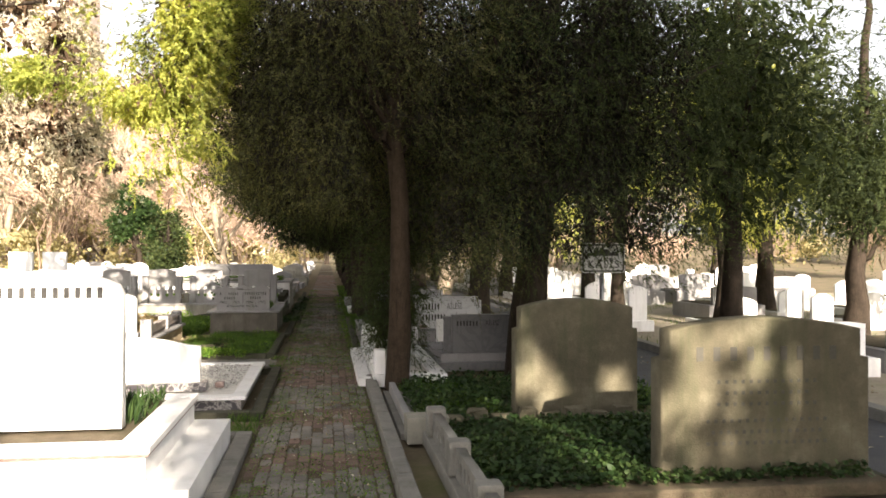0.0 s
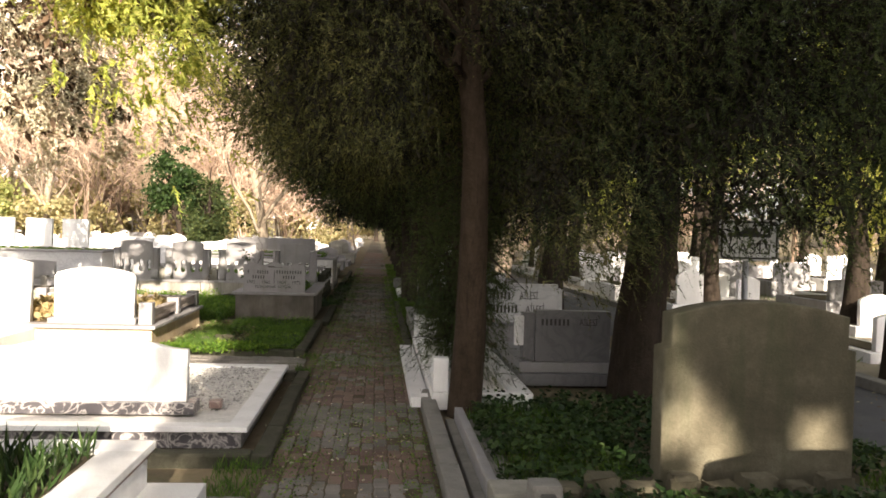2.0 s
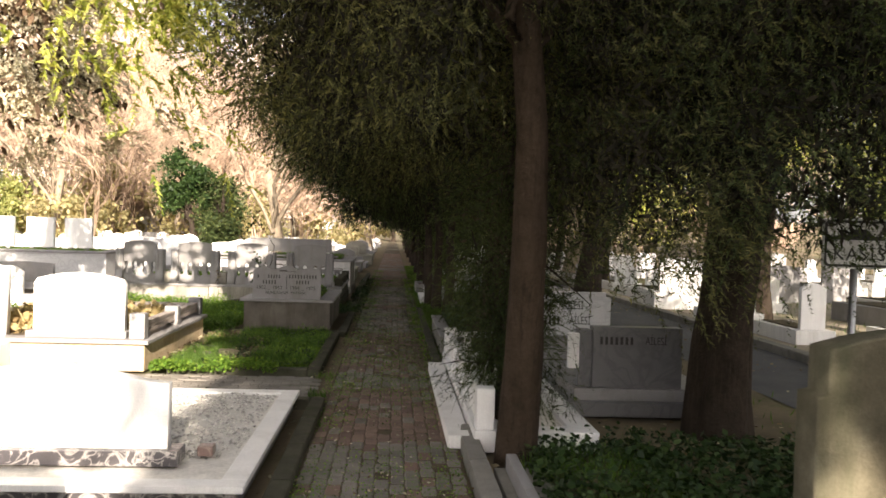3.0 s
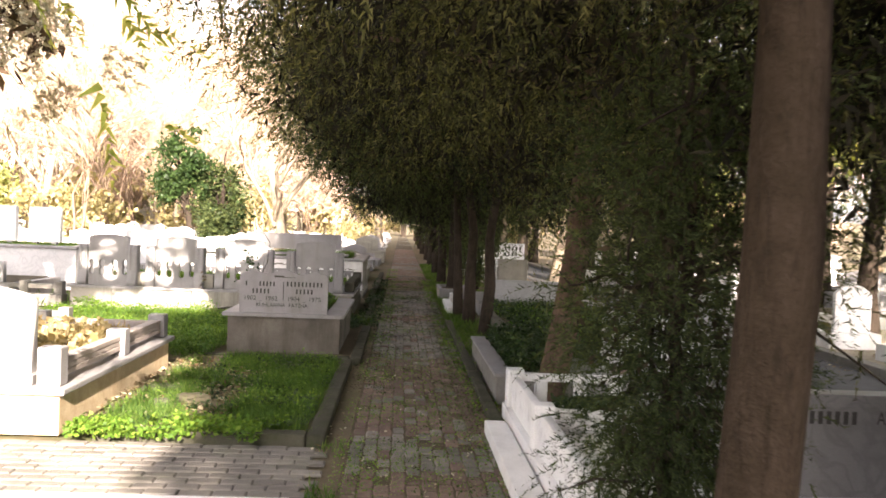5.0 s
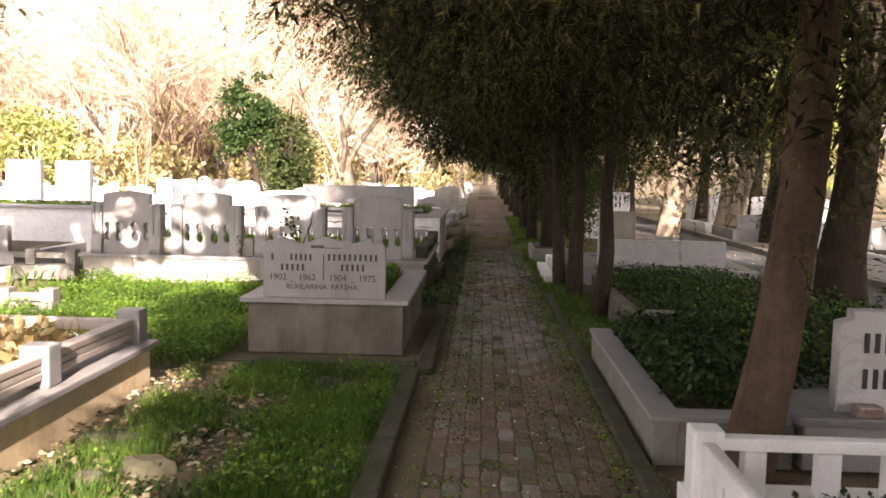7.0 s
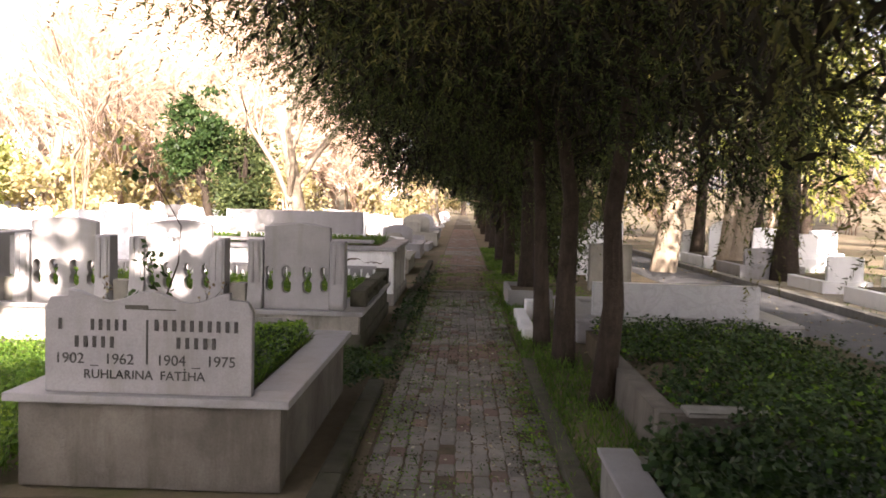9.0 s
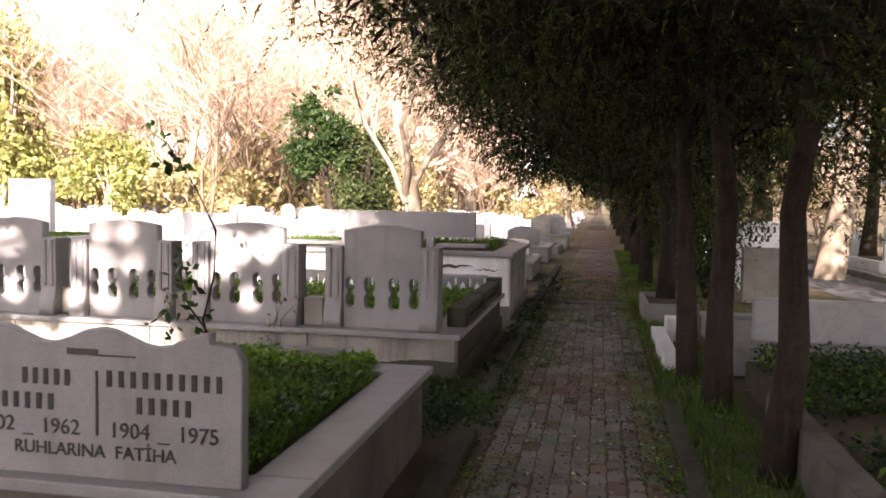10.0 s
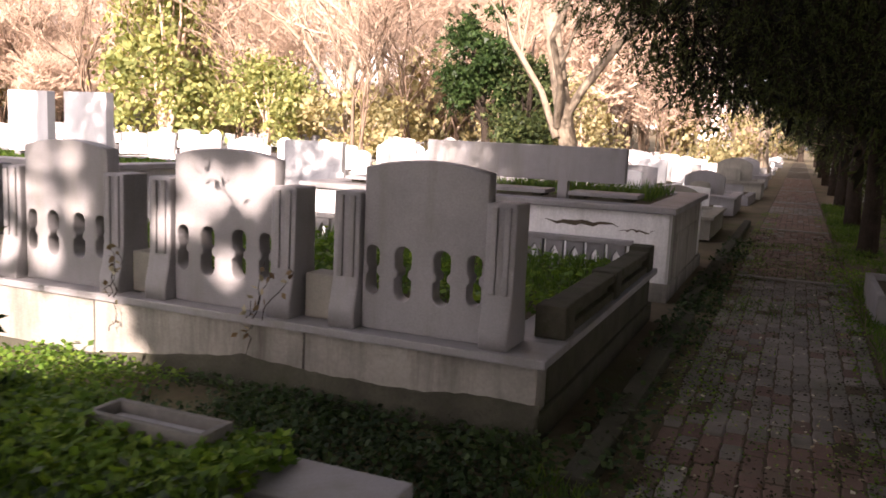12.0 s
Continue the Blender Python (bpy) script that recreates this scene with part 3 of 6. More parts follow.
def slotted_stone(at, first=None):
    if first:
        return copy_thing(first, pose(*at))
    s = thing("headstone", "pale grey headstone with four pierced slots between two fluted posts", "headstone", at, group="slotted headstones of the family plot")
    w = 0.66
    outline = arch_top(w, 0.865, 0.045)
    holes = [pill(x, 0.16, 0.435, 0.092) for x in (-0.105, 0.105)] + [pill(x, 0.18, 0.43, 0.075) for x in (-0.275, 0.275)]
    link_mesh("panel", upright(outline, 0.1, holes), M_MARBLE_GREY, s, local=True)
    for k in (-1, 1):
        x = k * 0.41
        side = [(-0.125, 0), (0.15, 0), (0.15, 0.08), (0.138, 0.16), (0.122, 0.23), (0.115, 0.3), (0.115, 0.69), (-0.085, 0.69), (-0.085, 0.3), (-0.092, 0.22), (-0.11, 0.14), (-0.125, 0.09)]
        me = upright(side, 0.15, (), 0.01)
        me.transform(Matrix.Translation((x, 0, 0)) @ Matrix.Rotation(radians(90), 4, "Z"))
        post = link_mesh("post", me, M_MARBLE_GREY, s, local=True)
        for dx in (-0.045, 0.02):
            fl = part("flute", box(x + dx, x + dx + 0.03, -0.1, -0.084, 0.26, 0.675, 0.006), M_MARBLE_GREY, post, local=True)
    return s


def family_plot():
    g = thing("grave", "long raised family plot with stained plaster walls and a stone coping", "grave", (-2.9, 26.0, 0))
    for x0, x1 in ((-5.3, -4.62), (-4.61, -3.3), (-3.29, -1.86), (-1.85, -0.6)):
        part("front_panel", box(x0, x1, 24.335, 24.5, -0.03, 0.355, 0.006), M_RENDER, g)
    for b in (box(-0.78, -0.6, 24.505, 27.45, 0, 0.355, 0.008), box(-5.3, -0.78, 27.27, 27.45, 0, 0.355, 0.008), box(-5.3, -5.12, 24.48, 27.27, 0, 0.355, 0.008)):
        part("wall", b, M_MOSSY, g, "dark mossy concrete wall")
    # added dark band: damp and shade at the wall's foot, thin where sunlit
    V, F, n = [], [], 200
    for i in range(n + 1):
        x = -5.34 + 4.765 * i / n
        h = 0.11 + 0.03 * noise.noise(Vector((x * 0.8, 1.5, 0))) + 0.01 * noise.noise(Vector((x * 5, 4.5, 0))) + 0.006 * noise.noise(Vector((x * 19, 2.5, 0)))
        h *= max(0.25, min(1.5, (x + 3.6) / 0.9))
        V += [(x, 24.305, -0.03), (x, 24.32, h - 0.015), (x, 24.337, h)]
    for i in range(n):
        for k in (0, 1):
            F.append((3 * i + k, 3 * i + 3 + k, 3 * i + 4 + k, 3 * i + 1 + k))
    link_mesh("footing", mesh_from("footing", V, F, True), M_MOSSY, g, "added dark band for damp and shade along the wall's foot, with an uneven edge")
    part("side_footing", box(-0.6, -0.575, 24.31, 27.47, -0.02, 0.13, 0.008), M_MOSSY, g)
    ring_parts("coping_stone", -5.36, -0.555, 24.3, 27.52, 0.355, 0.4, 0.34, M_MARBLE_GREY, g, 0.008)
    part("soil", box(-5.1, -0.76, 24.5, 27.25, 0.25, 0.385, 0), M_SOIL, g)
    bm = joined(box(-0.74, -0.575, 24.72, 24.9, 0.4, 0.57, 0.012), box(-0.73, -0.59, 24.9, 27.2, 0.4, 0.45, 0.008),
                box(-0.73, -0.59, 24.9, 27.2, 0.51, 0.565, 0.01), box(-0.69, -0.63, 24.9, 27.2, 0.45, 0.51, 0.0),
                box(-0.74, -0.575, 25.95, 26.12, 0.4, 0.58, 0.012), box(-0.74, -0.575, 27.2, 27.4, 0.4, 0.6, 0.012))
    part("side_parapet", bm, M_MOSSY, g, "mossy concrete parapet")
    for i in range(26):
        x = -0.86 - i * 0.17
        prof = [(-0.07, 0), (-0.035, 0), (-0.035, 0.08), (0, 0.14), (0.035, 0.08), (0.035, 0), (0.07, 0), (0.07, 0.18), (-0.07, 0.18)]
        if i == 0:
            first = upright(prof, 0.07, (), 0.004)
            me = first
        ob = link_mesh("balustrade_arch", me, M_MARBLE_GREY, g, local=True)
        ob.location = (x + 2.9, 27.35 - 26.0, 0.4)
    part("balustrade_rail", box(-5.2, -0.74, 27.3, 27.4, 0.58, 0.62, 0.008), M_MARBLE_GREY, g)
    for x in (-3.05, -1.85, -4.15):
        part("short_post", box(x - 0.085, x + 0.085, 24.46, 24.62, 0.4, 0.64, 0.012), M_LIMESTONE, g)
    return g


def white_tomb():
    g = thing("grave", "tall flaking whitewashed tomb with a long grey marble headstone", "grave", (-2.3, 29.6, 0))
    for b in (box(-4.4, -0.6, 28.33, 28.53, -0.03, 0.77, 0.01), box(-4.4, -0.6, 30.8, 31.0, -0.03, 0.77, 0.01), box(-4.4, -4.2, 28.53, 30.8, -0.03, 0.77, 0.01)):
        part("wall", b, M_WHITEWASH, g)
    # east wall grey in place of whitewash: its shade is put into the colour
    part("wall", box(-0.8, -0.6, 28.535, 30.8, -0.03, 0.77, 0.01), M_RENDER, g, "side wall coloured grey for its shade, in stained plaster")
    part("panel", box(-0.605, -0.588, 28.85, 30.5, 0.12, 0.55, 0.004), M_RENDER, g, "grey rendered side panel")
    part("footing", box(-4.42, -0.57, 28.3, 28.33, -0.03, 0.14, 0.006), M_RENDER, g, "grey plaster footing")
    part("footing", box(-0.598, -0.57, 28.335, 31.0, -0.03, 0.12, 0.006), M_RENDER, g, "grey plaster footing")
    ring_parts("coping_stone", -4.46, -0.54, 28.27, 31.06, 0.77, 0.83, 0.3, M_MARBLE_GREY, g, 0.012)
    part("soil", box(-4.2, -0.8, 28.53, 30.8, 0.6, 0.8, 0), M_SOIL, g)
    for x0, x1 in ((-4.1, -1.85), (-1.62, -0.95)):
        part("cover_slab", box(x0, x1, 28.62, 29.0, 0.86, 0.9, 0.006), M_MARBLE_GREY, g)
        for x in (x0 + 0.1, x1 - 0.1):
            part("slab_block", box(x - 0.05, x + 0.05, 28.68, 28.94, 0.83, 0.86, 0.004), M_MOSSY, g)
    for x in (-2.95, -1.74):
        part("headstone_foot", box(x - 0.05, x + 0.05, 28.84, 28.95, 0.8, 0.99, 0.006), M_MARBLE_GREY, g)
    part("headstone", box(-3.23, -1.12, 28.84, 28.95, 0.985, 1.33, 0.008), M_MARBLE_GREY, g)
    py = random.Random(6)
    for x0, x1, z, w in ((-1.75, -1.05, 0.635, 0.022), (-2.75, -2.15, 0.66, 0.014), (-1.05, -0.72, 0.6, 0.01)):
        n = 12
        V, F = [], []
        for i in range(n + 1):
            x, zz = x0 + (x1 - x0) * i / n, z + py.uniform(-0.018, 0.018)
            h = w * math.sin(math.pi * (i + 0.4) / (n + 0.8)) * py.uniform(0.6, 1.2)
            V += [(x, 28.324, zz - h), (x, 28.324, zz + h)]
        for i in range(n):
            F.append((2 * i, 2 * i + 2, 2 * i + 3, 2 * i + 1))
        link_mesh("crack", mesh_from("crack", V, F), M_SOIL, g, "dark crack in the plaster")
    return g


def marble_long_plot():
    """The white veined box with tall upright slabs."""
    g = thing("grave", "long veined white marble tomb carrying three tall upright slabs", "grave", (-7.8, 28.2, 0))
    part("body", box(-10.4, -6.45, 27.5, 29.4, 0, 0.84, 0.01), M_VEIN_PALE, g)
    ring_parts("coping_stone", -10.45, -6.4, 27.45, 29.45, 0.84, 0.9, 0.3, M_MARBLE_GREY, g, 0.01)
    for x in (-9.25, -8.28, -7.35):
        for k in (-0.2, 0.2):
            part("slab_foot", box(x + k - 0.05, x + k + 0.05, 28.15, 28.25, 0.9, 0.96, 0.004), M_MARBLE_GREY, g)
        part("upright_slab", box(x - 0.33, x + 0.33, 28.14, 28.26, 0.955, 1.69, 0.008), M_MARBLE, g)
    return g


def low_fence(x0, x1, y, h=0.42):
    g = thing("fence", "low weathered concrete bar fence at the end of a plot", "fence", ((x0 + x1) / 2, y, 0))
    part("base", box(x0, x1, y - 0.12, y + 0.12, 0, 0.2, 0.01), M_CONCRETE, g)
    n = 4
    for i in range(n):
        x = x0 + 0.08 + (x1 - x0 - 0.16) * i / (n - 1)
        part("post", box(x - 0.07, x + 0.07, y - 0.08, y + 0.08, 0.2, h, 0.012), M_CONCRETE, g)
    part("rail", box(x0 + 0.15, x1 - 0.15, y - 0.05, y + 0.05, h - 0.13, h - 0.05, 0.01), M_CONCRETE, g)
    return g


def leaning_slabs():
    g = thing("grave", "broad white veined marble headstone in sun", "grave", (-6.2, 31.5, 0))
    part("plinth", box(-6.75, -5.6, 31.25, 33.2, 0, 0.2, 0.01), M_VEIN_PALE, g)
    part("headstone", box(-6.7, -5.7, 31.3, 31.42, 0.2, 1.2, 0.008), M_VEIN_PALE, g)
    bm = box(-6.3, -5.62, 31.1, 31.17, 0.2, 0.78, 0.006)
    bmesh.ops.rotate(bm, verts=bm.verts, cent=(-5.96, 31.1, 0.2), matrix=Matrix.Rotation(radians(-12), 3, "X"))
    part("leaning_slab", bm, M_VEIN_PALE, g)
    return g


def arched_tomb(x, y, w, z, tall, mat, label):
    g = thing("grave", label, "grave", (x, y, 0))
    part("body", box(x - w / 2, x + w / 2, y - 0.1, y + 2.1, 0, z, 0.01), mat, g)
    ring_parts("coping_stone", x - w / 2 - 0.04, x + w / 2 + 0.04, y - 0.14, y + 2.14, z, z + 0.05, 0.2, mat, g, 0.01)
    link_mesh("headstone", stand(upright(arch_top(w * 0.62, tall, tall * 0.28, 0), 0.12), x, y + 0.35, z + 0.05), mat, g)
    link_mesh("small_stone", stand(upright(arch_top(w * 0.3, tall * 0.56, 0.05), 0.1), x - 0.05, y + 0.02, z + 0.05), M_LIMESTONE, g)
    return g



def rock(label, x, y, r, h, seed, mat):
    """A rough flat stone lying on the ground."""
    py, V, F, n = random.Random(seed), [], [], 9
    for z, k in ((-0.02, 1.0), (h * 0.7, 0.9), (h, 0.55)):
        for i in range(n):
            a = 2 * math.pi * i / n
            rr = r * k * (1 + 0.25 * noise.noise(Vector((math.cos(a) * 2 + seed, math.sin(a) * 2, 0)))) * py.uniform(0.92, 1.08)
            V.append((rr * math.cos(a), rr * 0.7 * math.sin(a), z + py.uniform(-0.008, 0.008)))
    for j in range(2):
        for i in range(n):
            k = (i + 1) % n
            F.append((j * n + i, j * n + k, (j + 1) * n + k, (j + 1) * n + i))
    F.append(tuple(2 * n + i for i in range(n)))
    ob = link_mesh("rock", mesh_from("rock", V, F), mat)
    ob.location = (x, y, 0.05)
    return tagged(ob, label, "rock")


rock("rough mossy flat stone lying in the grass plot", -1.89, 17.7, 0.19, 0.05, 3, M_MOSSY)
rock("rough grey stone lying among the grass", -1.5, 17.28, 0.16, 0.06, 8, M_OLD_STONE)
rock("small grey stone at the foot of the grass plot", -1.72, 17.1, 0.09, 0.05, 5, M_MOSSY)
white_monument()
pebble_grave()
sunlit_plot()
broad_white_stone()
couple_tomb()
family_plot()
S0 = slotted_stone((-1.24, 24.47, 0.4))
for X in (-2.44, -3.6, -4.72):
    slotted_stone((X, 24.47, 0.4), S0)
white_tomb()
marble_long_plot()
low_fence(-7.4, -5.5, 24.6)
low_fence(-5.7, -4.15, 21.45, 0.34)
se = thing("grave_edging", "broken white marble slab lying among the weeds", "edging", (-3.3, 19.9, 0))
part("slab", box(-3.52, -3.14, 19.78, 19.98, 0, 0.2, 0.014, 0.006, 4), M_MARBLE, se)
leaning_slabs()
arched_tomb(-1.3, 33.6, 1.2, 0.3, 0.42, M_LIMESTONE, "low grey limestone tomb with a small rounded headstone")
arched_tomb(-1.35, 38.4, 1.3, 0.34, 0.5, M_MARBLE_GREY, "low pale marble tomb with a rounded headstone")
arched_tomb(-1.2, 44.6, 1.5, 0.42, 0.62, M_LIMESTONE, "grey limestone tomb with a round-topped headstone")
arched_tomb(-1.25, 51.0, 1.4, 0.4, 0.6, M_MARBLE_GREY, "grey marble tomb beside the far path")

pb = thing("planter", "small shallow stone trough standing on the end of the grey tomb", "planter", (-1.15, 22.5, 0.475))
ring_parts("trough_side", -1.4, -0.985, 22.47, 22.61, 0.475, 0.57, 0.022, M_CONCRETE, pb, 0.005)
part("trough_floor", box(-1.375, -1.01, 22.495, 22.585, 0.475, 0.535, 0), M_VEIN_PALE, pb)


# ---- the plots on the other side of the path ----
def shouldered_stone(at, w, h, label, rows):
    """A grey headstone with stepped shoulders; rows are bars of unreadable writing (z, count, height)."""
    g = thing("headstone", label, "headstone", at)
    a = w / 2
    prof = [(-a - 0.04, 0), (a + 0.04, 0), (a + 0.04, 0.1), (a, 0.14), (a, h * 0.76), (a * 0.92, h * 0.77), (a * 0.92, h * 0.93)]
    for i in range(1, 10):
        u = 1 - 2 * i / 10
        prof.append((a * 0.86 * u, h * 0.94 + h * 0.06 * (1 - u * u)))
    prof += [(-a * 0.92, h * 0.93), (-a * 0.92, h * 0.77), (-a, h * 0.76), (-a, 0.14), (-a - 0.04, 0.1)]
    s = link_mesh("stone", upright(prof, 0.2, (), 0.012), M_OLD_STONE, g, local=True)
    part("foot", box(-a - 0.1, a + 0.1, -0.17, 0.17, -0.03, 0.09, 0.015, 0.004, 2), M_MOSSY, g, "mossy cement foot", local=True)
    for z, n, hh, fill in rows:
        pitch = w * fill / n
        letter_bars([at[0] + (i - (n - 1) / 2) * pitch for i in range(n)], at[1] - 0.101, at[2] + z, pitch * 0.4, hh, M_LETTER_WORN, s)
    return g


shouldered_stone((3.68, 8.35, 0), 1.6, 1.24, "grey limestone headstone with arched top and worn lettering",
                 [(0.98, 9, 0.1, 0.72), (0.78, 13, 0.026, 0.5), (0.7, 11, 0.026, 0.42), (0.62, 13, 0.026, 0.5), (0.5, 16, 0.026, 0.6), (0.42, 15, 0.026, 0.55), (0.34, 16, 0.026, 0.6)])
shouldered_stone((2.98, 10.65, 0), 1.24, 1.25, "plain grey limestone headstone with stepped shoulders, dappled by sun", [])


def ivy_plot():
    g = thing("grave", "ivy-covered grave plot edged with an openwork concrete balustrade", "grave", (2.6, 9.3, 0))
    part("soil", box(1.55, 4.5, 8.0, 10.5, 0, 0.1, 0.02), M_SOIL, g)
    part("sill", box(1.38, 1.56, 5.2, 10.05, 0, 0.12, 0.012), M_CONCRETE, g)
    for y in (5.3, 6.35, 7.4, 8.5, 9.75):
        part("rail_post", box(1.39, 1.55, y - 0.08, y + 0.08, 0.12, 0.37, 0.02), M_CONCRETE, g)
    for y0, y1 in ((5.38, 6.27), (6.43, 7.32), (7.48, 8.42), (8.58, 9.67)):
        holes = []
        L = y1 - y0
        k = 6
        for i in range(k):
            c = -L / 2 + L * (i + 0.5) / k
            holes.append([(c - 0.04, 0.06), (c + 0.04, 0.06), (c + 0.04, 0.13), (c, 0.17), (c - 0.04, 0.13)])
        me = upright([(-L / 2, 0), (L / 2, 0), (L / 2, 0.21), (-L / 2, 0.21)], 0.07, holes, 0.004)
        me.transform(Matrix.Rotation(radians(90), 4, "Z"))
        me.transform(Matrix.Translation((1.47, (y0 + y1) / 2, 0.12)))
        link_mesh("rail_panel", me, M_CONCRETE, g)
    for i, x in enumerate((1.72, 1.96, 2.2, 2.44, 2.68, 2.92, 3.16, 3.4)):
        part("border_stone", box(x - 0.085 - 0.02 * (i % 3), x + 0.09, 10.3 + 0.02 * (i % 2), 10.46, 0, 0.17 + 0.05 * (i % 2), 0.03, 0.012, i), M_OLD_STONE, g)
    return g


ivy_plot()
eb = thing("grave_edging", "pale stone edging round a small grassy plot", "edging", (1.35, 11.3, 0))
part("end_block", box(1.24, 1.62, 9.95, 10.22, 0, 0.24, 0.014), M_LIMESTONE, eb)
part("edge_rail", box(1.27, 1.34, 10.22, 12.5, 0.02, 0.16, 0.012), M_MARBLE_GREY, eb)
part("edge_base", box(1.2, 1.52, 10.22, 12.55, -0.02, 0.05, 0.012), M_CONCRETE, eb)


def block_tomb():
    g = thing("grave", "grey veined marble family tomb block on a wide step", "grave", (2.75, 14.9, 0))
    part("step", box(2.1, 3.55, 14.35, 16.3, 0, 0.13, 0.008), M_VEIN, g)
    part("base", box(2.16, 3.48, 14.45, 16.1, 0.13, 0.24, 0.006), M_MARBLE_GREY, g)
    part("side_block", box(2.2, 2.325, 14.5, 14.66, 0.24, 0.77, 0.006), M_VEIN, g)
    part("marble_panel", box(2.1, 2.2, 14.46, 14.52, 0.42, 0.74, 0.006), M_MARBLE, g, "white marble panel")
    h = part("headstone", box(2.33, 3.17, 14.49, 14.64, 0.24, 0.8, 0.008), M_VEIN, g)
    letter_bars([2.41 + i * 0.047 for i in range(7)], 14.488, 0.675, 0.024, 0.07, M_LETTER, h)
    me = words("AİLESİ", 0.1)
    me.transform(Matrix.Diagonal((0.68, 1, 1, 1)))
    me.transform(Matrix.Translation((2.92, 14.488, 0.675)))
    link_mesh("lettering", me, M_LETTER, h)
    return g


def two_family_stone():
    g = thing("grave", "white marble headstone lettered for two families", "grave", (2.8, 18.1, 0))
    part("plinth", box(1.95, 3.6, 17.75, 20.3, 0, 0.26, 0.01), M_MARBLE_GREY, g)
    ring_parts("coping_stone", 1.9, 3.65, 17.7, 20.35, 0.26, 0.31, 0.2, M_VEIN, g, 0.008)
    h = link_mesh("headstone", stand(upright([(-0.62, 0), (0.62, 0), (0.62, 0.5), (0.55, 0.52), (0.55, 0.57), (-0.55, 0.57), (-0.55, 0.52), (-0.62, 0.5)], 0.1), 2.77, 17.89, 0.31), M_VEIN_PALE, g)
    part("urn_foot", box(2.22, 2.36, 17.72, 17.82, 0.31, 0.37, 0.01), M_BROWN_MARBLE, g)
    for z, n, x in ((0.7, 6, 2.88), (0.5, 8, 2.98)):
        letter_bars([2.3 + i * 0.056 for i in range(n)], 17.838, z, 0.028, 0.11, M_LETTER, h)
        me = words("AİLESİ", 0.155)
        me.transform(Matrix.Diagonal((0.62, 1, 1, 1)))
        me.transform(Matrix.Translation((x, 17.838, z)))
        link_mesh("lettering", me, M_LETTER, h)
    return g


def white_balustrade_plot():
    g = thing("grave", "white marble grave plot with low pierced balustrade and pebbles", "grave", (1.8, 15.8, 0))
    part("sill", box(0.93, 1.1, 13.2, 16.66, 0, 0.1, 0.008), M_MARBLE, g)
    ring_parts("plinth_stone", 1.12, 2.06, 13.1, 17.1, 0, 0.16, 0.2, M_MARBLE, g, 0.01)
    part("bed", box(1.3, 1.9, 13.3, 16.95, 0, 0.12, 0), M_PEBBLE, g)
    for y in (16.95, 15.6, 14.25, 13.2):
        part("rail_post", box(1.13, 1.27, y - 0.07, y + 0.07, 0.16, 0.47, 0.012), M_MARBLE, g)
    for y0, y1 in ((14.32, 15.53), (15.67, 16.88), (13.27, 14.18)):
        L = y1 - y0
        k = 9
        holes = []
        for i in range(k):
            c = -L / 2 + L * (i + 0.5) / k
            holes.append([(c - 0.022, 0.09), (c + 0.022, 0.09), (c + 0.022, 0.16), (c, 0.19), (c - 0.022, 0.16)])
        me = upright([(-L / 2, 0), (L / 2, 0), (L / 2, 0.26), (-L / 2, 0.26)], 0.06, holes, 0.004)
        me.transform(Matrix.Rotation(radians(90), 4, "Z"))
        me.transform(Matrix.Translation((1.2, (y0 + y1) / 2, 0.16)))
        link_mesh("rail_panel", me, M_MARBLE, g)
    part("end_rail", box(1.27, 2.1, 16.92, 17.0, 0.37, 0.43, 0.01), M_MARBLE, g)
    for x in (1.42, 1.75, 2.05):
        part("baluster", box(x - 0.05, x + 0.05, 16.92, 17.0, 0.16, 0.37, 0.008), M_MARBLE, g)
    return g


def oval_planter():
    g = thing("planter", "oval white marble planter with small green plants", "planter", (1.68, 16.35, 0.12))
    V, F = [], []
    n = 24
    rings = [(0.22, 0.10, 0.0), (0.3, 0.14, 0.02), (0.33, 0.16, 0.13), (0.35, 0.175, 0.15), (0.35, 0.175, 0.18), (0.31, 0.14, 0.18), (0.3, 0.13, 0.1)]
    for a, b, z in rings:
        for k in range(n):
            t = 2 * math.pi * k / n
            V.append((a * math.cos(t), b * math.sin(t), z))
    for i in range(len(rings) - 1):
        for k in range(n):
            F.append((i * n + k, i * n + (k + 1) % n, (i + 1) * n + (k + 1) % n, (i + 1) * n + k))
    F.append(tuple(range(n - 1, -1, -1)))
    F.append(tuple((len(rings) - 1) * n + k for k in range(n)))
    link_mesh("bowl", mesh_from("bowl", V, F, True), M_MARBLE, g, local=True)
    return g


def shrub_plot():
    g = thing("grave", "grey concrete-walled plot overgrown with green shrubs", "grave", (1.9, 19.1, 0))
    for b in (box(1.15, 1.29, 17.8, 20.4, -0.02, 0.24, 0.01), box(1.29, 1.92, 17.8, 17.94, -0.02, 0.24, 0.01), box(1.29, 1.92, 20.26, 20.4, -0.02, 0.24, 0.01)):
        part("wall", b, M_CONCRETE, g)
    for b in (box(1.13, 1.31, 17.78, 20.42, 0.24, 0.27, 0.006), box(1.31, 1.9, 17.78, 17.96, 0.24, 0.27, 0.006)):
        part("coping_stone", b, M_MARBLE_GREY, g)
    part("soil", box(1.29, 1.92, 17.94, 20.26, 0, 0.2, 0), M_SOIL, g)
    return g


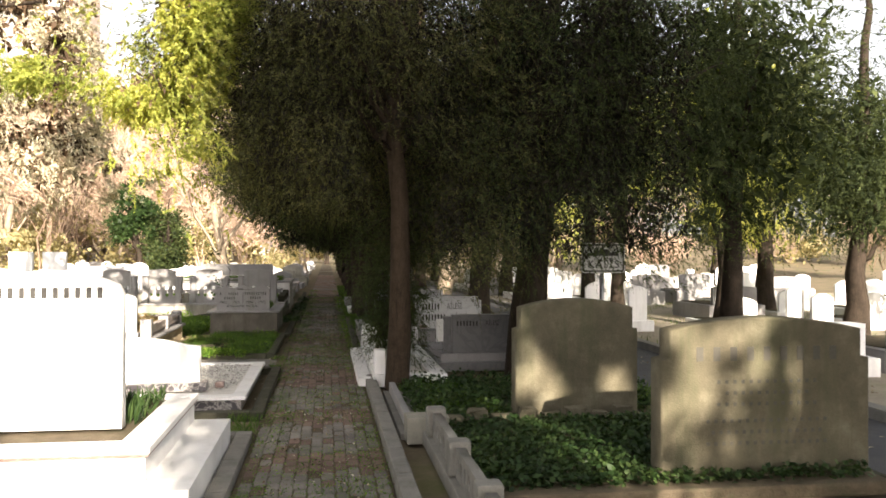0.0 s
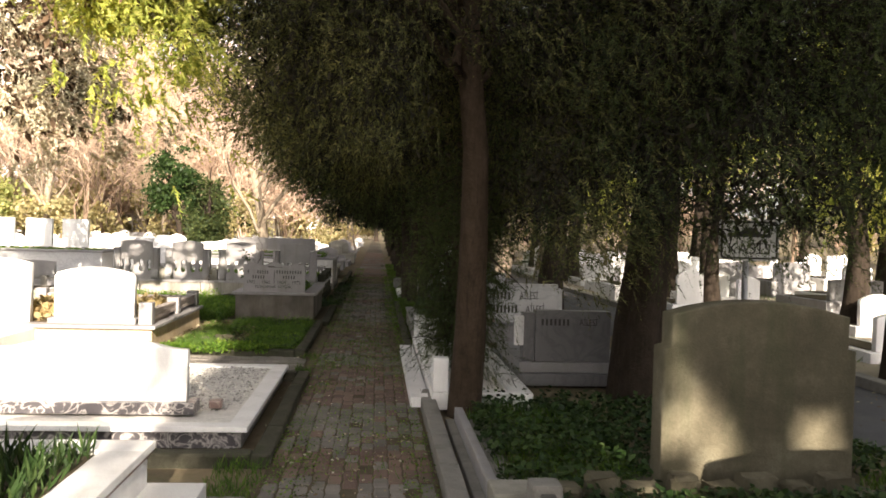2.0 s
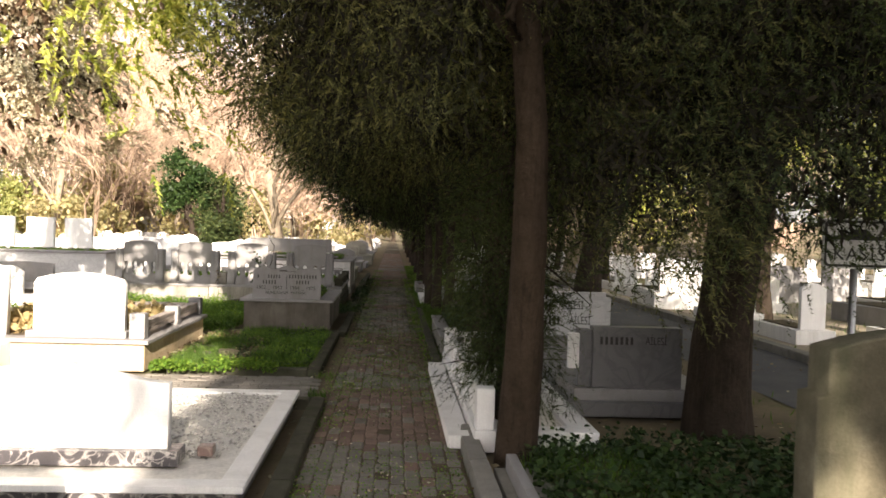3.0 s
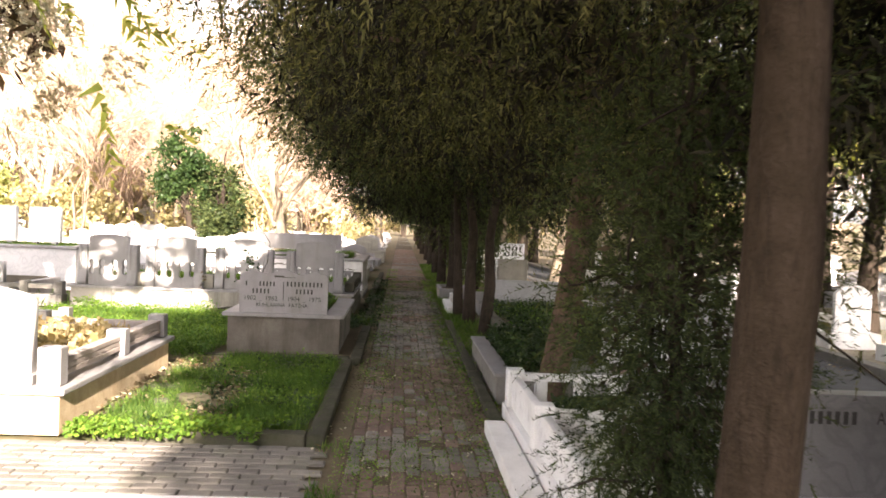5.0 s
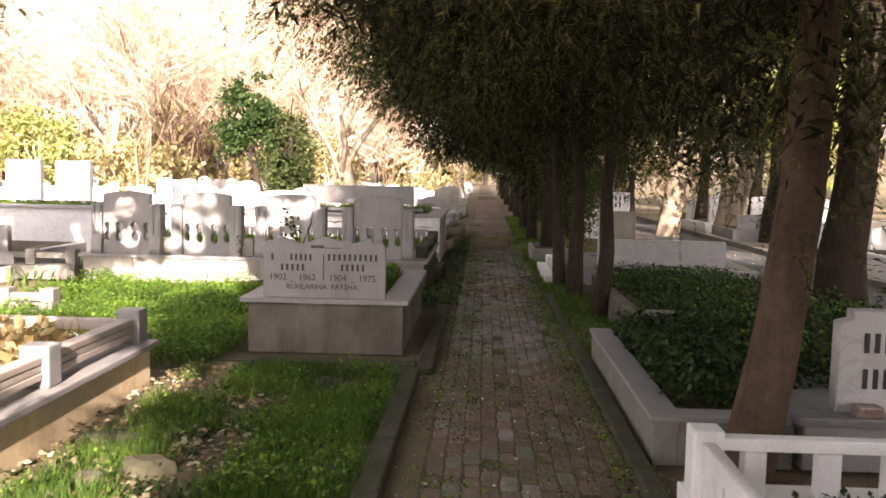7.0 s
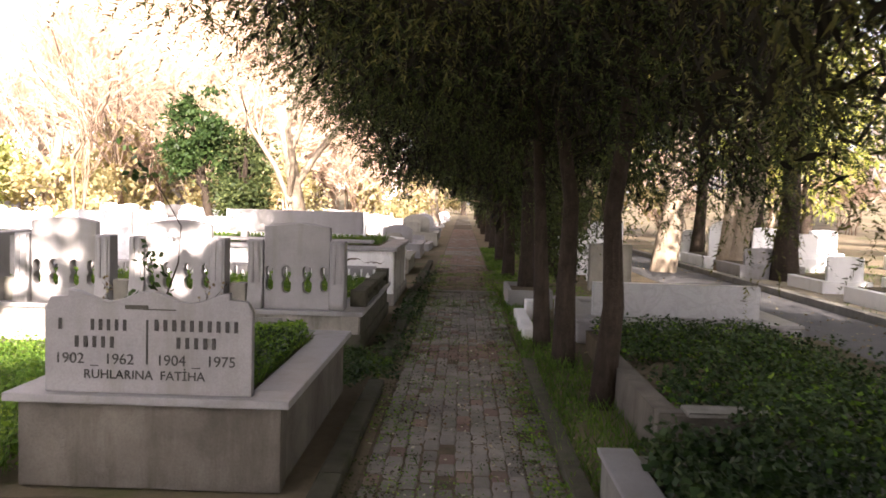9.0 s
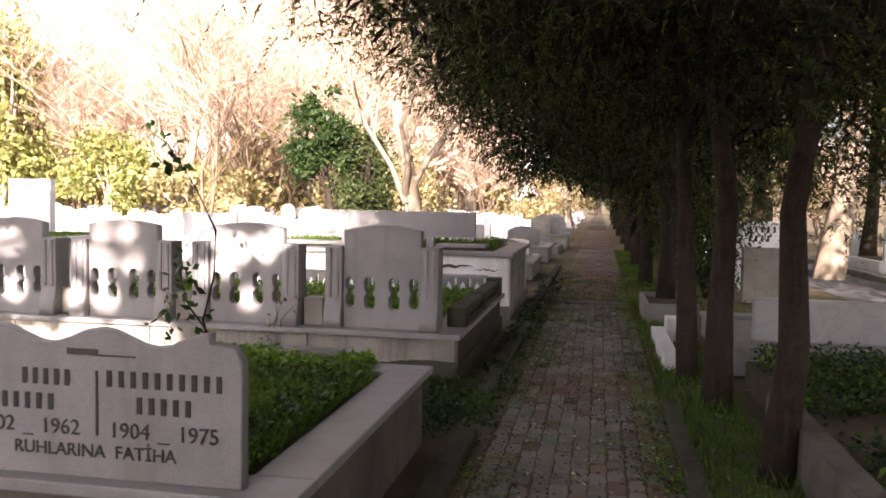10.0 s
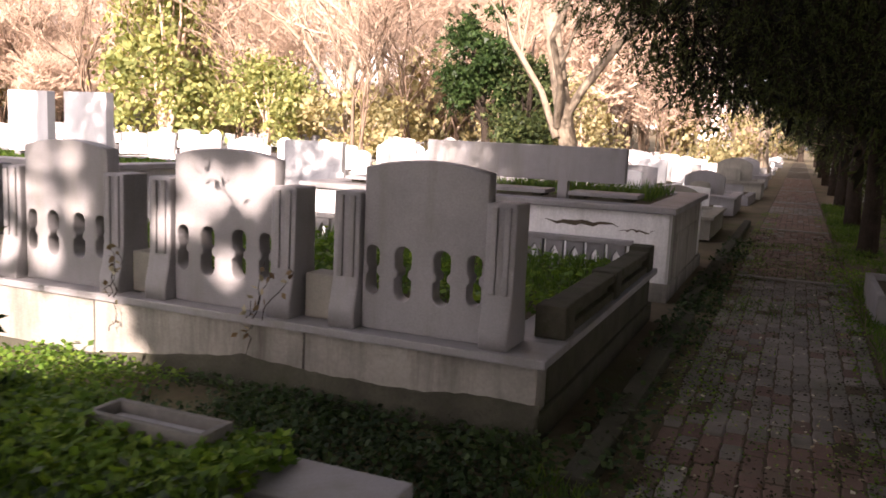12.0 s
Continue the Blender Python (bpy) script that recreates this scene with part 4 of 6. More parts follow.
def long_marble_wall():
    g = thing("grave", "long low white marble headstone on a broad pale plinth", "grave", (2.8, 26.3, 0))
    part("plinth", box(1.7, 4.15, 25.25, 27.6, 0, 0.22, 0.02), M_MARBLE_GREY, g)
    ring_parts("rim_stone", 1.68, 4.17, 25.23, 27.62, 0.22, 0.27, 0.3, M_MARBLE_GREY, g, 0.02)
    part("headstone_base", box(1.85, 3.75, 25.36, 25.54, 0.27, 0.3, 0.006), M_MARBLE_GREY, g)
    part("headstone", box(1.88, 3.72, 25.38, 25.5, 0.3, 0.67, 0.008), M_VEIN_MID, g)
    return g


def overgrown_plot():
    g = thing("grave", "concrete-walled grave plot overgrown with dark shrubs under the trees", "grave", (2.7, 22.2, 0))
    part("wall", box(1.6, 4.1, 21.08, 21.22, -0.02, 0.29, 0.012, 0.006, 3), M_TOMB, g)
    part("wall", box(1.6, 1.74, 21.22, 23.3, -0.02, 0.29, 0.012, 0.006, 5), M_TOMB, g)
    part("soil", box(1.74, 4.1, 21.22, 24.9, -0.02, 0.2, 0), M_SOIL, g)
    part("coping_fragment", box(1.76, 2.3, 21.02, 21.2, 0.292, 0.315, 0.006, 0.008, 7), M_CONCRETE, g, "broken grey coping slab lying on the wall")
    part("coping_fragment", box(2.4, 3.05, 21.05, 21.21, 0.292, 0.312, 0.006, 0.008, 9), M_TOMB, g)
    return g


overgrown_plot()
block_tomb()
two_family_stone()
white_balustrade_plot()
oval_planter()
shrub_plot()
long_marble_wall()
be = thing("grave_edging", "low white marble kerb blocks beside the path", "edging", (1.2, 26.2, 0))
part("block", box(1.12, 1.26, 25.3, 27.2, 0, 0.13, 0.01), M_MARBLE, be)
part("block", box(1.26, 1.45, 26.9, 27.2, 0, 0.26, 0.012), M_MARBLE, be)
pl = thing("planter", "small grey stone planter trough beside the path", "planter", (1.4, 28.9, 0))
ring_parts("trough_side", 1.1, 1.75, 28.2, 29.6, 0, 0.26, 0.06, M_MARBLE_GREY, pl, 0.01)
part("soil", box(1.15, 1.7, 28.25, 29.55, 0, 0.2, 0), M_SOIL, pl)

cs = thing("grave", "mossy grey stone with a white lettered marble panel behind it", "grave", (3.1, 31.5, 0))
part("stone", box(2.7, 3.45, 31.0, 31.2, 0, 0.85, 0.014), M_LIMESTONE, cs)
pnl = part("marble_panel", box(2.95, 3.65, 32.95, 33.05, 0.0, 1.22, 0.008), M_MARBLE, cs)
for z, n in ((1.08, 5), (0.92, 4)):
    letter_bars([3.12 + 0.1 * i for i in range(n)], 32.948, z, 0.04, 0.11, M_LETTER, pnl)


def road_sign():
    g = thing("road_sign", "white rectangular speed-hump sign with black border on a steel pole", "sign", (4.29, 13.66, 0))
    V, F = [], []
    tube_arrays([(4.29, 13.66, -0.05), (4.29, 13.66, 1.8)], [0.03, 0.03], 12, V, F)
    link_mesh("pole", mesh_from("pole", V, F, True), M_STEEL, g)

    def rounded(w, h, r):
        pts = []
        for cx, cz, a0 in ((w - r, h - r, 0), (r - w, h - r, 90), (r - w, r - h, 180), (w - r, r - h, 270)):
            for i in range(5):
                a = radians(a0 + 22.5 * i)
                pts.append((cx + r * math.cos(a), cz + r * math.sin(a)))
        return pts

    p = link_mesh("panel", stand(upright(rounded(0.31, 0.205, 0.04), 0.02, (), 0.003), 4.29, 13.6, 1.63), M_ENAMEL, g)
    link_mesh("border", stand(upright(rounded(0.295, 0.19, 0.035), 0.006, (rounded(0.275, 0.17, 0.03),), 0.001), 4.29, 13.589, 1.63), M_LETTER, p)
    hump = [(-0.22, 0), (0.22, 0), (0.22, 0.035), (0.12, 0.035), (0.05, 0.09), (-0.05, 0.09), (-0.12, 0.035), (-0.22, 0.035)]
    link_mesh("hump_symbol", stand(upright(hump, 0.006, (), 0.001), 4.29, 13.589, 1.66), M_LETTER, p)
    me = words("KASİS", 0.15, 0.006, 1.15)
    link_mesh("lettering", stand(me, 4.29, 13.588, 1.54), M_LETTER, p)
    return g


road_sign()


# ---- trees ----
def smooth_path(a, b, sag, n, rng, wob=0.08):
    a, b = Vector(a), Vector(b)
    out = []
    for i in range(n + 1):
        u = i / n
        p = a.lerp(b, u) + Vector((0, 0, -sag * math.sin(math.pi * u)))
        if 0 < i < n:
            p += Vector((rng.uniform(-wob, wob), rng.uniform(-wob, wob), rng.uniform(-wob, wob)))
        out.append(p)
    return out


# chinks cut in the crowns to place sun patches, along the sun's rays: (x, z, radius) where the ray crosses y = 0
CHINKS = [(4.23, 4.63, 0.15), (4.33, 4.51, 0.15), (4.27, 4.27, 0.15), (4.33, 4.16, 0.12), (4.57, 4.62, 0.15), (4.72, 4.68, 0.11), (4.79, 4.44, 0.14), (4.59, 4.3, 0.11), (4.59, 4.1, 0.09),
          (5.09, 4.58, 0.12), (5.08, 4.35, 0.11), (5.12, 4.19, 0.11), (3.88, 5.49, 0.1), (4.0, 5.27, 0.11), (4.06, 5.11, 0.14), (4.16, 4.97, 0.15), (4.25, 4.88, 0.13), (3.91, 4.94, 0.14)]
CHINKS += [(4.2, 4.69, 0.13), (3.77, 4.53, 0.12), (4.42, 4.6, 0.12), (4.77, 5.3, 0.1), (4.8, 4.97, 0.15), (4.97, 5.09, 0.11), (4.99, 4.86, 0.12), (4.8, 4.76, 0.1), (5.06, 4.41, 0.1)]
CHINKS += [(-0.37, 11.62, 0.12), (-0.13, 11.64, 0.11), (-0.38, 11.35, 0.16), (-0.08, 11.37, 0.13), (-0.34, 11.05, 0.15), (-0.56, 11.41, 0.11), (-0.63, 11.05, 0.13), (0.89, 11.5, 0.16), (1.15, 11.52, 0.13),
           (0.8, 11.36, 0.13), (0.74, 11.59, 0.1), (1.31, 11.61, 0.11), (1.01, 11.08, 0.11), (0.62, 11.27, 0.11), (-0.5, 10.56, 0.3), (-0.08, 10.55, 0.27), (0.23, 10.66, 0.18), (0.14, 10.41, 0.23),
           (0.42, 10.45, 0.14), (-0.37, 10.18, 0.23), (-0.61, 10.29, 0.23), (-1.3, 11.5, 0.16), (-1.6, 11.3, 0.18), (-1.25, 11.1, 0.15), (-1.7, 11.65, 0.12)]
CHINKS += [(-0.6, 9.95, 0.28), (-0.1, 9.95, 0.26), (0.3, 10.05, 0.2), (-0.6, 9.4, 0.25), (-1.1, 9.6, 0.3), (-1.2, 10.1, 0.3), (-1.0, 10.5, 0.25), (-1.4, 9.1, 0.3)]


def unlit(leaves_):
    """The leaves that leave the chinks open."""
    p = leaves_.mean(1)
    k = p[:, 1] / sun_from.y
    x, z = p[:, 0] - k * sun_from.x, p[:, 2] - k * sun_from.z
    ok = np.ones(len(p), bool)
    for a, b, r in CHINKS:
        ok &= (x - a) ** 2 + (z - b) ** 2 > r * r
    return leaves_[ok]


def conifer(name, label, base, top, r, crown, clusters, seed, leaf_mat, bark=None, per=20, zfloor=2.1, leaf=0.12, width=0.034, droop=0.55, spread=0.42,
            stems=1, limbs=26, keep=None, leaflets=12, reach=0.36, core=0, core_leaf=0.3, core_w=0.36, skirt=False, inner_mat=None, limb_z=None, limb_low=0.12, fork=None, flare=1.45):
    """A tree: tapered trunk with limbs, and a ragged crown of drooping sprays in clusters held by the limbs.
    crown: (centre, radii)."""
    rng, py = np.random.default_rng(seed), random.Random(seed)
    bark = bark or M_BARK
    t = thing(name, label, "tree", tuple(base))
    base, top = Vector(base), Vector(top)
    V, F = [], []
    for s in range(stems):
        off = Vector((0, 0, 0)) if s == 0 else Vector((py.uniform(-0.25, 0.25), py.uniform(-0.2, 0.2), 0))
        if s and fork:
            off = Vector(fork)
        tip = top + off * (2 if fork else 6)
        pts = smooth_path(base + off + Vector((0, 0, -0.05)), tip, 0, 12, py, 0.05)
        radii = [r * (flare if i == 0 else 1 + (flare - 1) * 0.27 if i == 1 else 1.0 - 0.85 * (i / 12) ** 1.2) * (1 if s == 0 else 0.7) for i in range(13)]
        tube_arrays(pts, radii, 14, V, F, 0.1, py)
    c, R = np.array(crown[0], float), np.array(crown[1], float)
    cl = []
    while len(cl) < clusters:
        d = rng.normal(0, 1, 3)
        d /= np.linalg.norm(d)
        p = c + d * R * rng.uniform(0.35, 1.0) ** 0.6 * (0.8 + 0.5 * noise.noise(Vector(d * 2.6) + Vector((seed, 0, 0))))
        if skirt and rng.random() < 0.5:
            a, k = rng.uniform(0, 6.283), rng.uniform(0.1, 1.0) ** 0.5
            p = np.array([c[0] + R[0] * k * math.cos(a), c[1] + R[1] * k * math.sin(a), zfloor + (c[2] - zfloor) * rng.uniform(0.05, 1.0)])
        if p[2] < zfloor + 0.35 * rng.random() or (keep and not keep(p)):
            continue
        cl.append(p)
    cl = np.array(cl)
    floor_z = limb_z if limb_z is not None else 3.0 if skirt else -9.0
    high = [i for i in rng.permutation(len(cl)) if cl[i][2] > floor_z]
    for i in high[:limbs]:
        p = Vector(cl[i])
        u = min(0.92, max(limb_low, (p.z - (1.3 if skirt else 0.4) - base.z) / max(0.1, (top.z - base.z)) * (0.95 if skirt else 0.8)))
        root = base.lerp(top, u)
        path = smooth_path(root, p, -0.15, 6, py, 0.09)
        tube_arrays(path, [r * 0.32 * (1 - 0.85 * k / 6) + 0.006 for k in range(7)], 5, V, F)
        for _ in range(3):
            a = path[py.randint(3, 6)]
            b = a + Vector((py.uniform(-0.6, 0.6), py.uniform(-0.6, 0.6), py.uniform(-0.5, 0.25)))
            tube_arrays(smooth_path(a, b, 0.05, 3, py, 0.04), [0.011, 0.008, 0.006, 0.003], 4, V, F)
    link_mesh("trunk", mesh_from("trunk", V, F, True), bark, t)
    pts = np.repeat(cl, per, 0) + rng.normal(0, spread, (len(cl) * per, 3)) * np.array([1, 1, 0.8])
    pts = pts[pts[:, 2] > zfloor - 0.15]
    if keep:
        pts = pts[np.array([keep(p) for p in pts])]
    out = unit((pts - c) * np.array([1, 1, 0.3]))
    k = sprays(pts, out, rng, leaflets, reach, leaf, width, droop)
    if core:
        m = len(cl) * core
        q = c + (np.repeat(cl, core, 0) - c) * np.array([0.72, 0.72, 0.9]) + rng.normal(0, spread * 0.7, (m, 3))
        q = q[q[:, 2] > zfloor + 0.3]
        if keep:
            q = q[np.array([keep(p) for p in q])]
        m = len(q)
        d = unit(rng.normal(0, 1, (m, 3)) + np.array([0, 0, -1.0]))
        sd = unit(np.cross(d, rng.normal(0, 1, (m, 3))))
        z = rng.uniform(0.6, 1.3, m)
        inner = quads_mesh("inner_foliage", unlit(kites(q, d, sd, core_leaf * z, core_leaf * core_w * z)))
        link_mesh("inner_foliage", inner, inner_mat or leaf_mat, t, "dead brown inner twigs, crown shade put into their colour" if inner_mat else "")
    me = quads_mesh("crown", unlit(k))
    link_mesh("crown", me, leaf_mat, t)
    return t


JUN = "dark drooping juniper with a fibrous brown trunk beside the path"
ROW = [
    # base, top, trunk radius, crown centre, crown radii, clusters, floor
    ((1.40, 12.88, 0), (1.25, 12.1, 9.5), 0.13, (0.7, 13.0, 5.0), (2.6, 2.1, 3.8), 640, 1.25),
    ((3.30, 13.9, 0), (3.5, 13.8, 9.5), 0.2, (3.75, 13.8, 4.9), (2.35, 2.4, 3.8), 640, 1.35),
    ((1.6, 17.62, 0), (2.55, 17.7, 9.5), 0.12, (0.65, 18.0, 5.0), (3.4, 2.7, 3.9), 480, 1.2),
    ((1.51, 22.5, 0), (1.95, 22.6, 9.0), 0.072, (0.5, 22.3, 4.8), (3.0, 2.2, 3.6), 480, 1.6),
    ((1.42, 24.1, 0), (1.2, 24.4, 9.5), 0.08, (0.25, 25.8, 4.8), (3.1, 2.4, 3.5), 540, 1.35),
    ((1.30, 25.0, 0), (1.1, 25.6, 9.0), 0.07, (3.0, 26.2, 4.8), (2.5, 2.5, 3.5), 430, 1.25),
    ((1.45, 29.5, 0), (1.3, 29.6, 9.5), 0.1, (-0.3, 30.6, 4.4), (3.3, 2.4, 3.4), 600, 1.2),
    ((1.40, 33.5, 0), (1.3, 33.6, 9.5), 0.1, (1.2, 33.6, 4.6), (2.6, 2.4, 3.3), 150, 0.8),
    ((1.45, 38.0, 0), (1.4, 38.0, 9.5), 0.11, (1.3, 38.2, 4.5), (2.5, 2.8, 3.4), 130, 0.7),
    ((1.45, 43.5, 0), (1.4, 43.0, 9.5), 0.11, (1.4, 43.6, 4.5), (2.5, 3.2, 3.4), 120, 0.7),
    ((1.50, 50.0, 0), (1.4, 50.0, 9.5), 0.11, (1.3, 50.6, 4.6), (2.6, 3.6, 3.5), 115, 0.6),
    ((1.50, 58.0, 0), (1.4, 58.0, 9.5), 0.12, (1.4, 58.0, 4.4), (2.6, 3.6, 4.0), 115, 0.5),
    ((1.55, 68.0, 0), (1.5, 68.0, 9.5), 0.13, (1.6, 68.0, 4.4), (2.8, 4.2, 4.0), 110, 0.5),
    ((1.60, 80.0, 0), (1.5, 80.0, 9.5), 0.14, (1.8, 80.0, 4.4), (3.0, 4.6, 4.0), 110, 0.4),
    ((1.70, 95.0, 0), (1.6, 95.0, 9.5), 0.15, (2.0, 95.0, 4.4), (3.2, 5.0, 4.0), 100, 0.4),
    ((0.60, 122.0, 0), (0.6, 122.0, 9.5), 0.2, (0.5, 122.0, 4.4), (5.0, 4.0, 4.4), 130, 0.3),
]


def light_gaps(y0, spots_):
    """A test for a crown with small openings through it, along the light."""
    def kept(p):
        k = (p[1] - y0) / sun_from.y
        x, z = p[0] - k * sun_from.x, p[2] - k * sun_from.z
        return all((x - a) ** 2 + (z - b) ** 2 > r * r for a, b, r in spots_)
    return kept


WEST_GAPS = light_gaps(12.2, [(x * 0.31 - 2.1, 2.0 + (x * 0.83) % 1.5, 0.24 + 0.05 * (x % 3)) for x in range(9)])


def clear_of_path(p):
    """No foliage hangs into the way of people on the path, nor far out over the graves west of it."""
    if -0.4 < p[0] < 1.15 and p[2] < (2.2 if p[1] < 27 else 1.8):
        return False
    if p[0] < -0.8 and 12 < p[1] < 24.5 and not WEST_GAPS(p):
        return False
    if abs(p[0] - 1.35) < 0.4 and p[1] < 12.9 and p[2] < 3.0:
        return False
    if 27.5 < p[1] < 35:
        return p[0] > max(-3.1, -0.7 - 1.35 * (p[2] - 1.65))
    if p[0] < -0.3 and p[2] < 2.4:
        return False
    if p[0] < 1.65 and p[2] < 1.85 and p[1] < 26:
        return False
    if p[0] > 2.4 and 14.3 < p[1] < 17 and p[2] < 2.3:
        return False
    if p[1] < 16.2 and p[2] > 4.5 and p[0] < -0.55 and noise.noise(Vector(p) * 0.8) < 0.2:
        return False
    if p[1] > 31:
        return p[0] > -0.9 - 0.7 * (p[2] - 2.5)
    if p[1] > 23.5:
        return p[0] > -1.6 - 0.7 * (p[2] - 2.8)
    return p[0] > (-1.7 if p[1] > 16.2 else -0.85) - 0.7 * (p[2] - 2.8)


# trees 0 and 2 take the foliage copy that is coloured as sunlit
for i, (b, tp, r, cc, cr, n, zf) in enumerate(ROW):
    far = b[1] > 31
    conifer("juniper_tree", JUN if b[1] < 36 else "dark juniper in the row closing the far path", b, tp, r, (cc, cr), n, 20 + i, M_FOLIAGE_SUN if i in (0, 2) else M_FOLIAGE, (M_BARK_RED if i == 0 else M_BARK_GREY) if i in (0, 2) else M_BARK, per=(25 if i < 3 else 21) if not far else 14,
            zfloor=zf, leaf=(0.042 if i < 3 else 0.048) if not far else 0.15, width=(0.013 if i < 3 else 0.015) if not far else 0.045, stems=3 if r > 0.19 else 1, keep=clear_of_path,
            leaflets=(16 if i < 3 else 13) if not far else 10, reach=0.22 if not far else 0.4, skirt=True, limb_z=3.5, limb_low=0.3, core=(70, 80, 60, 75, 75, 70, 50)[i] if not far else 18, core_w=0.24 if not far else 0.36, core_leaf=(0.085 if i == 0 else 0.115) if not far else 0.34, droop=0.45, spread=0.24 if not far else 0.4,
            inner_mat=M_INNER_SHADE, flare=1.15 if i in (0, 2) else 1.45)

# unseen tall trees added behind the start of the walk, to block sun and sky light
SHADE = [((3.5, -4.6, 0), (3.5, -4.6, 17), 0.3, (2.95, -4.6, 9.2), (1.75, 2.2, 8.4), 360), ((7.6, -5.2, 0), (7.6, -5.2, 17), 0.3, (7.2, -5.2, 9.2), (2.9, 2.4, 8.2), 560),
         ((10.6, -9.5, 0), (10.6, -9.5, 18), 0.3, (10.6, -9.5, 9.8), (3.0, 2.6, 8.4), 220), ((4.8, 3.6, 0), (4.6, 3.8, 8), 0.2, (4.3, 4.6, 7.4), (2.7, 2.8, 1.5), 110),
         ((2.4, -1.0, 0), (2.4, -1.0, 9), 0.2, (2.3, -1.0, 5.6), (1.35, 2.0, 3.4), 110), ((7.4, 4.2, 0), (7.4, 4.2, 9), 0.2, (7.3, 4.2, 5.4), (2.3, 2.6, 3.2), 140),
         ((6.9, -9.5, 0), (6.3, -9.5, 16), 0.2, (6.0, -9.5, 12.0), (1.8, 1.6, 4.8), 210),
         ((1.5, -14, 0), (1.5, -14, 11), 0.3, (0.5, -14, 6.0), (2.8, 2.2, 5.2), 120), ((-4.5, -14, 0), (-4.5, -14, 11), 0.3, (-4.5, -14, 5.8), (3.2, 2.2, 5.0), 120),
         ((-10.5, -13, 0), (-10.5, -13, 10), 0.3, (-10.5, -13, 5.4), (3.4, 2.2, 4.8), 120), ((-17, -10, 0), (-17, -10, 10), 0.3, (-17, -10, 5.4), (3.4, 2.4, 4.8), 120),
         ((13.0, -12, 0), (13, -12, 12), 0.3, (13, -12, 6.0), (3.4, 2.4, 5.4), 120)]
for i, (b, tp, r, cc, cr, n) in enumerate(SHADE):
    conifer("tall_cypress", "unseen dense dark tree added to shade the path", b, tp, r, (cc, cr), n, 220 + i, M_FOLIAGE, per=8, zfloor=1.2 if b[1] < -8 else 2.4, leaf=0.07 if i in (3, 4, 5) else 0.22, width=0.024 if i in (3, 4, 5) else 0.08, leaflets=14 if i in (3, 4, 5) else 8,
            core=60 if i in (1, 6) else 18, core_leaf=0.25 if i in (3, 4, 5) else 0.3 if i in (1, 6) else 0.5, spread=0.42, limbs=18, keep=(lambda p: p[2] < (8.2 if p[0] < 1.6 else 11.2 if p[0] < 2.1 else 12.6) and (p[0] > 1.95 or not 8.5 < p[2] < 10.9 or noise.noise(Vector(p) * 0.9) > 0.1)) if i == 0 else (lambda p: p[2] > 7.3) if i == 6 else None)
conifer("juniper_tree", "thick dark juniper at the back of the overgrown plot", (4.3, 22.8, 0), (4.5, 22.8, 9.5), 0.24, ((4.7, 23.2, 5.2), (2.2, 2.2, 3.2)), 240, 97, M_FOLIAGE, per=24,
        zfloor=1.7, leaf=0.08, width=0.02, leaflets=9, reach=0.26, core=20, core_leaf=0.16, droop=0.45, spread=0.26, limbs=14, limb_z=3.5, limb_low=0.3, inner_mat=M_INNER_SHADE, flare=1.2)

conifer("young_juniper", "feathery young juniper growing beside the white balustrade", (1.4, 13.7, 0), (1.42, 13.65, 2.5), 0.05, ((1.42, 13.65, 1.25), (0.48, 0.45, 1.4)), 130, 61, M_FOLIAGE,
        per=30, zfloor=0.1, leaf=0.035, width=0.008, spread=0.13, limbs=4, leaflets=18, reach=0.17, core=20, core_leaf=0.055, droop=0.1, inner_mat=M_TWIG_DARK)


def airy(p):
    """The yellow-green crown is full above and keeps east of the sunlit plots below."""
    x, z = p[0], p[2]
    rag = 0.45 * noise.noise(Vector(p) * 1.1)
    if z > 7.6 or not WEST_GAPS(p):
        return False
    if z > 5.05:
        return x > -3.4 if z > 5.65 else -1.5 < x < -0.3 + rag
    if x > -0.55 + rag:
        return False
    if -2.9 < x < -1.95 and z > 3.5:
        return noise.noise(Vector(p) * 1.3) > 0.0
    return x > -1.25 or (x > -1.95 and noise.noise(Vector(p) * 1.5) > (0.1 if z > 3.4 else -0.05))


conifer("arborvitae_tree", "sunlit yellow-green conifer overhanging the white graves", (-4.3, 11.2, 0), (-3.7, 11.6, 8.0), 0.09, ((-1.5, 12.2, 4.7), (2.4, 0.9, 3.2)), 560, 71, M_FOLIAGE_LIT,
        per=30, zfloor=1.95, leaf=0.055, width=0.02, spread=0.2, limbs=6, leaflets=20, reach=0.18, droop=0.1, core=14, core_leaf=0.09, limb_z=6.0, limb_low=0.8, keep=airy, inner_mat=M_DEAD)
conifer("blue_spruce", "blue spruce with silvery needles in full sun", (-6.9, 19.4, 0), (-6.7, 19.4, 10.0), 0.2, ((-5.2, 18.6, 5.2), (2.5, 2.2, 3.4)), 260, 81, M_SPRUCE,
        per=32, zfloor=2.4, leaf=0.055, width=0.03, spread=0.13, droop=0.3, limbs=6, leaflets=18, reach=0.24, core=30, core_leaf=0.2, limb_z=6.0, limb_low=0.6, inner_mat=M_DEAD, skirt=True, keep=lambda p: WEST_GAPS(p) and noise.noise(Vector(p) * 1.1) > -0.1)

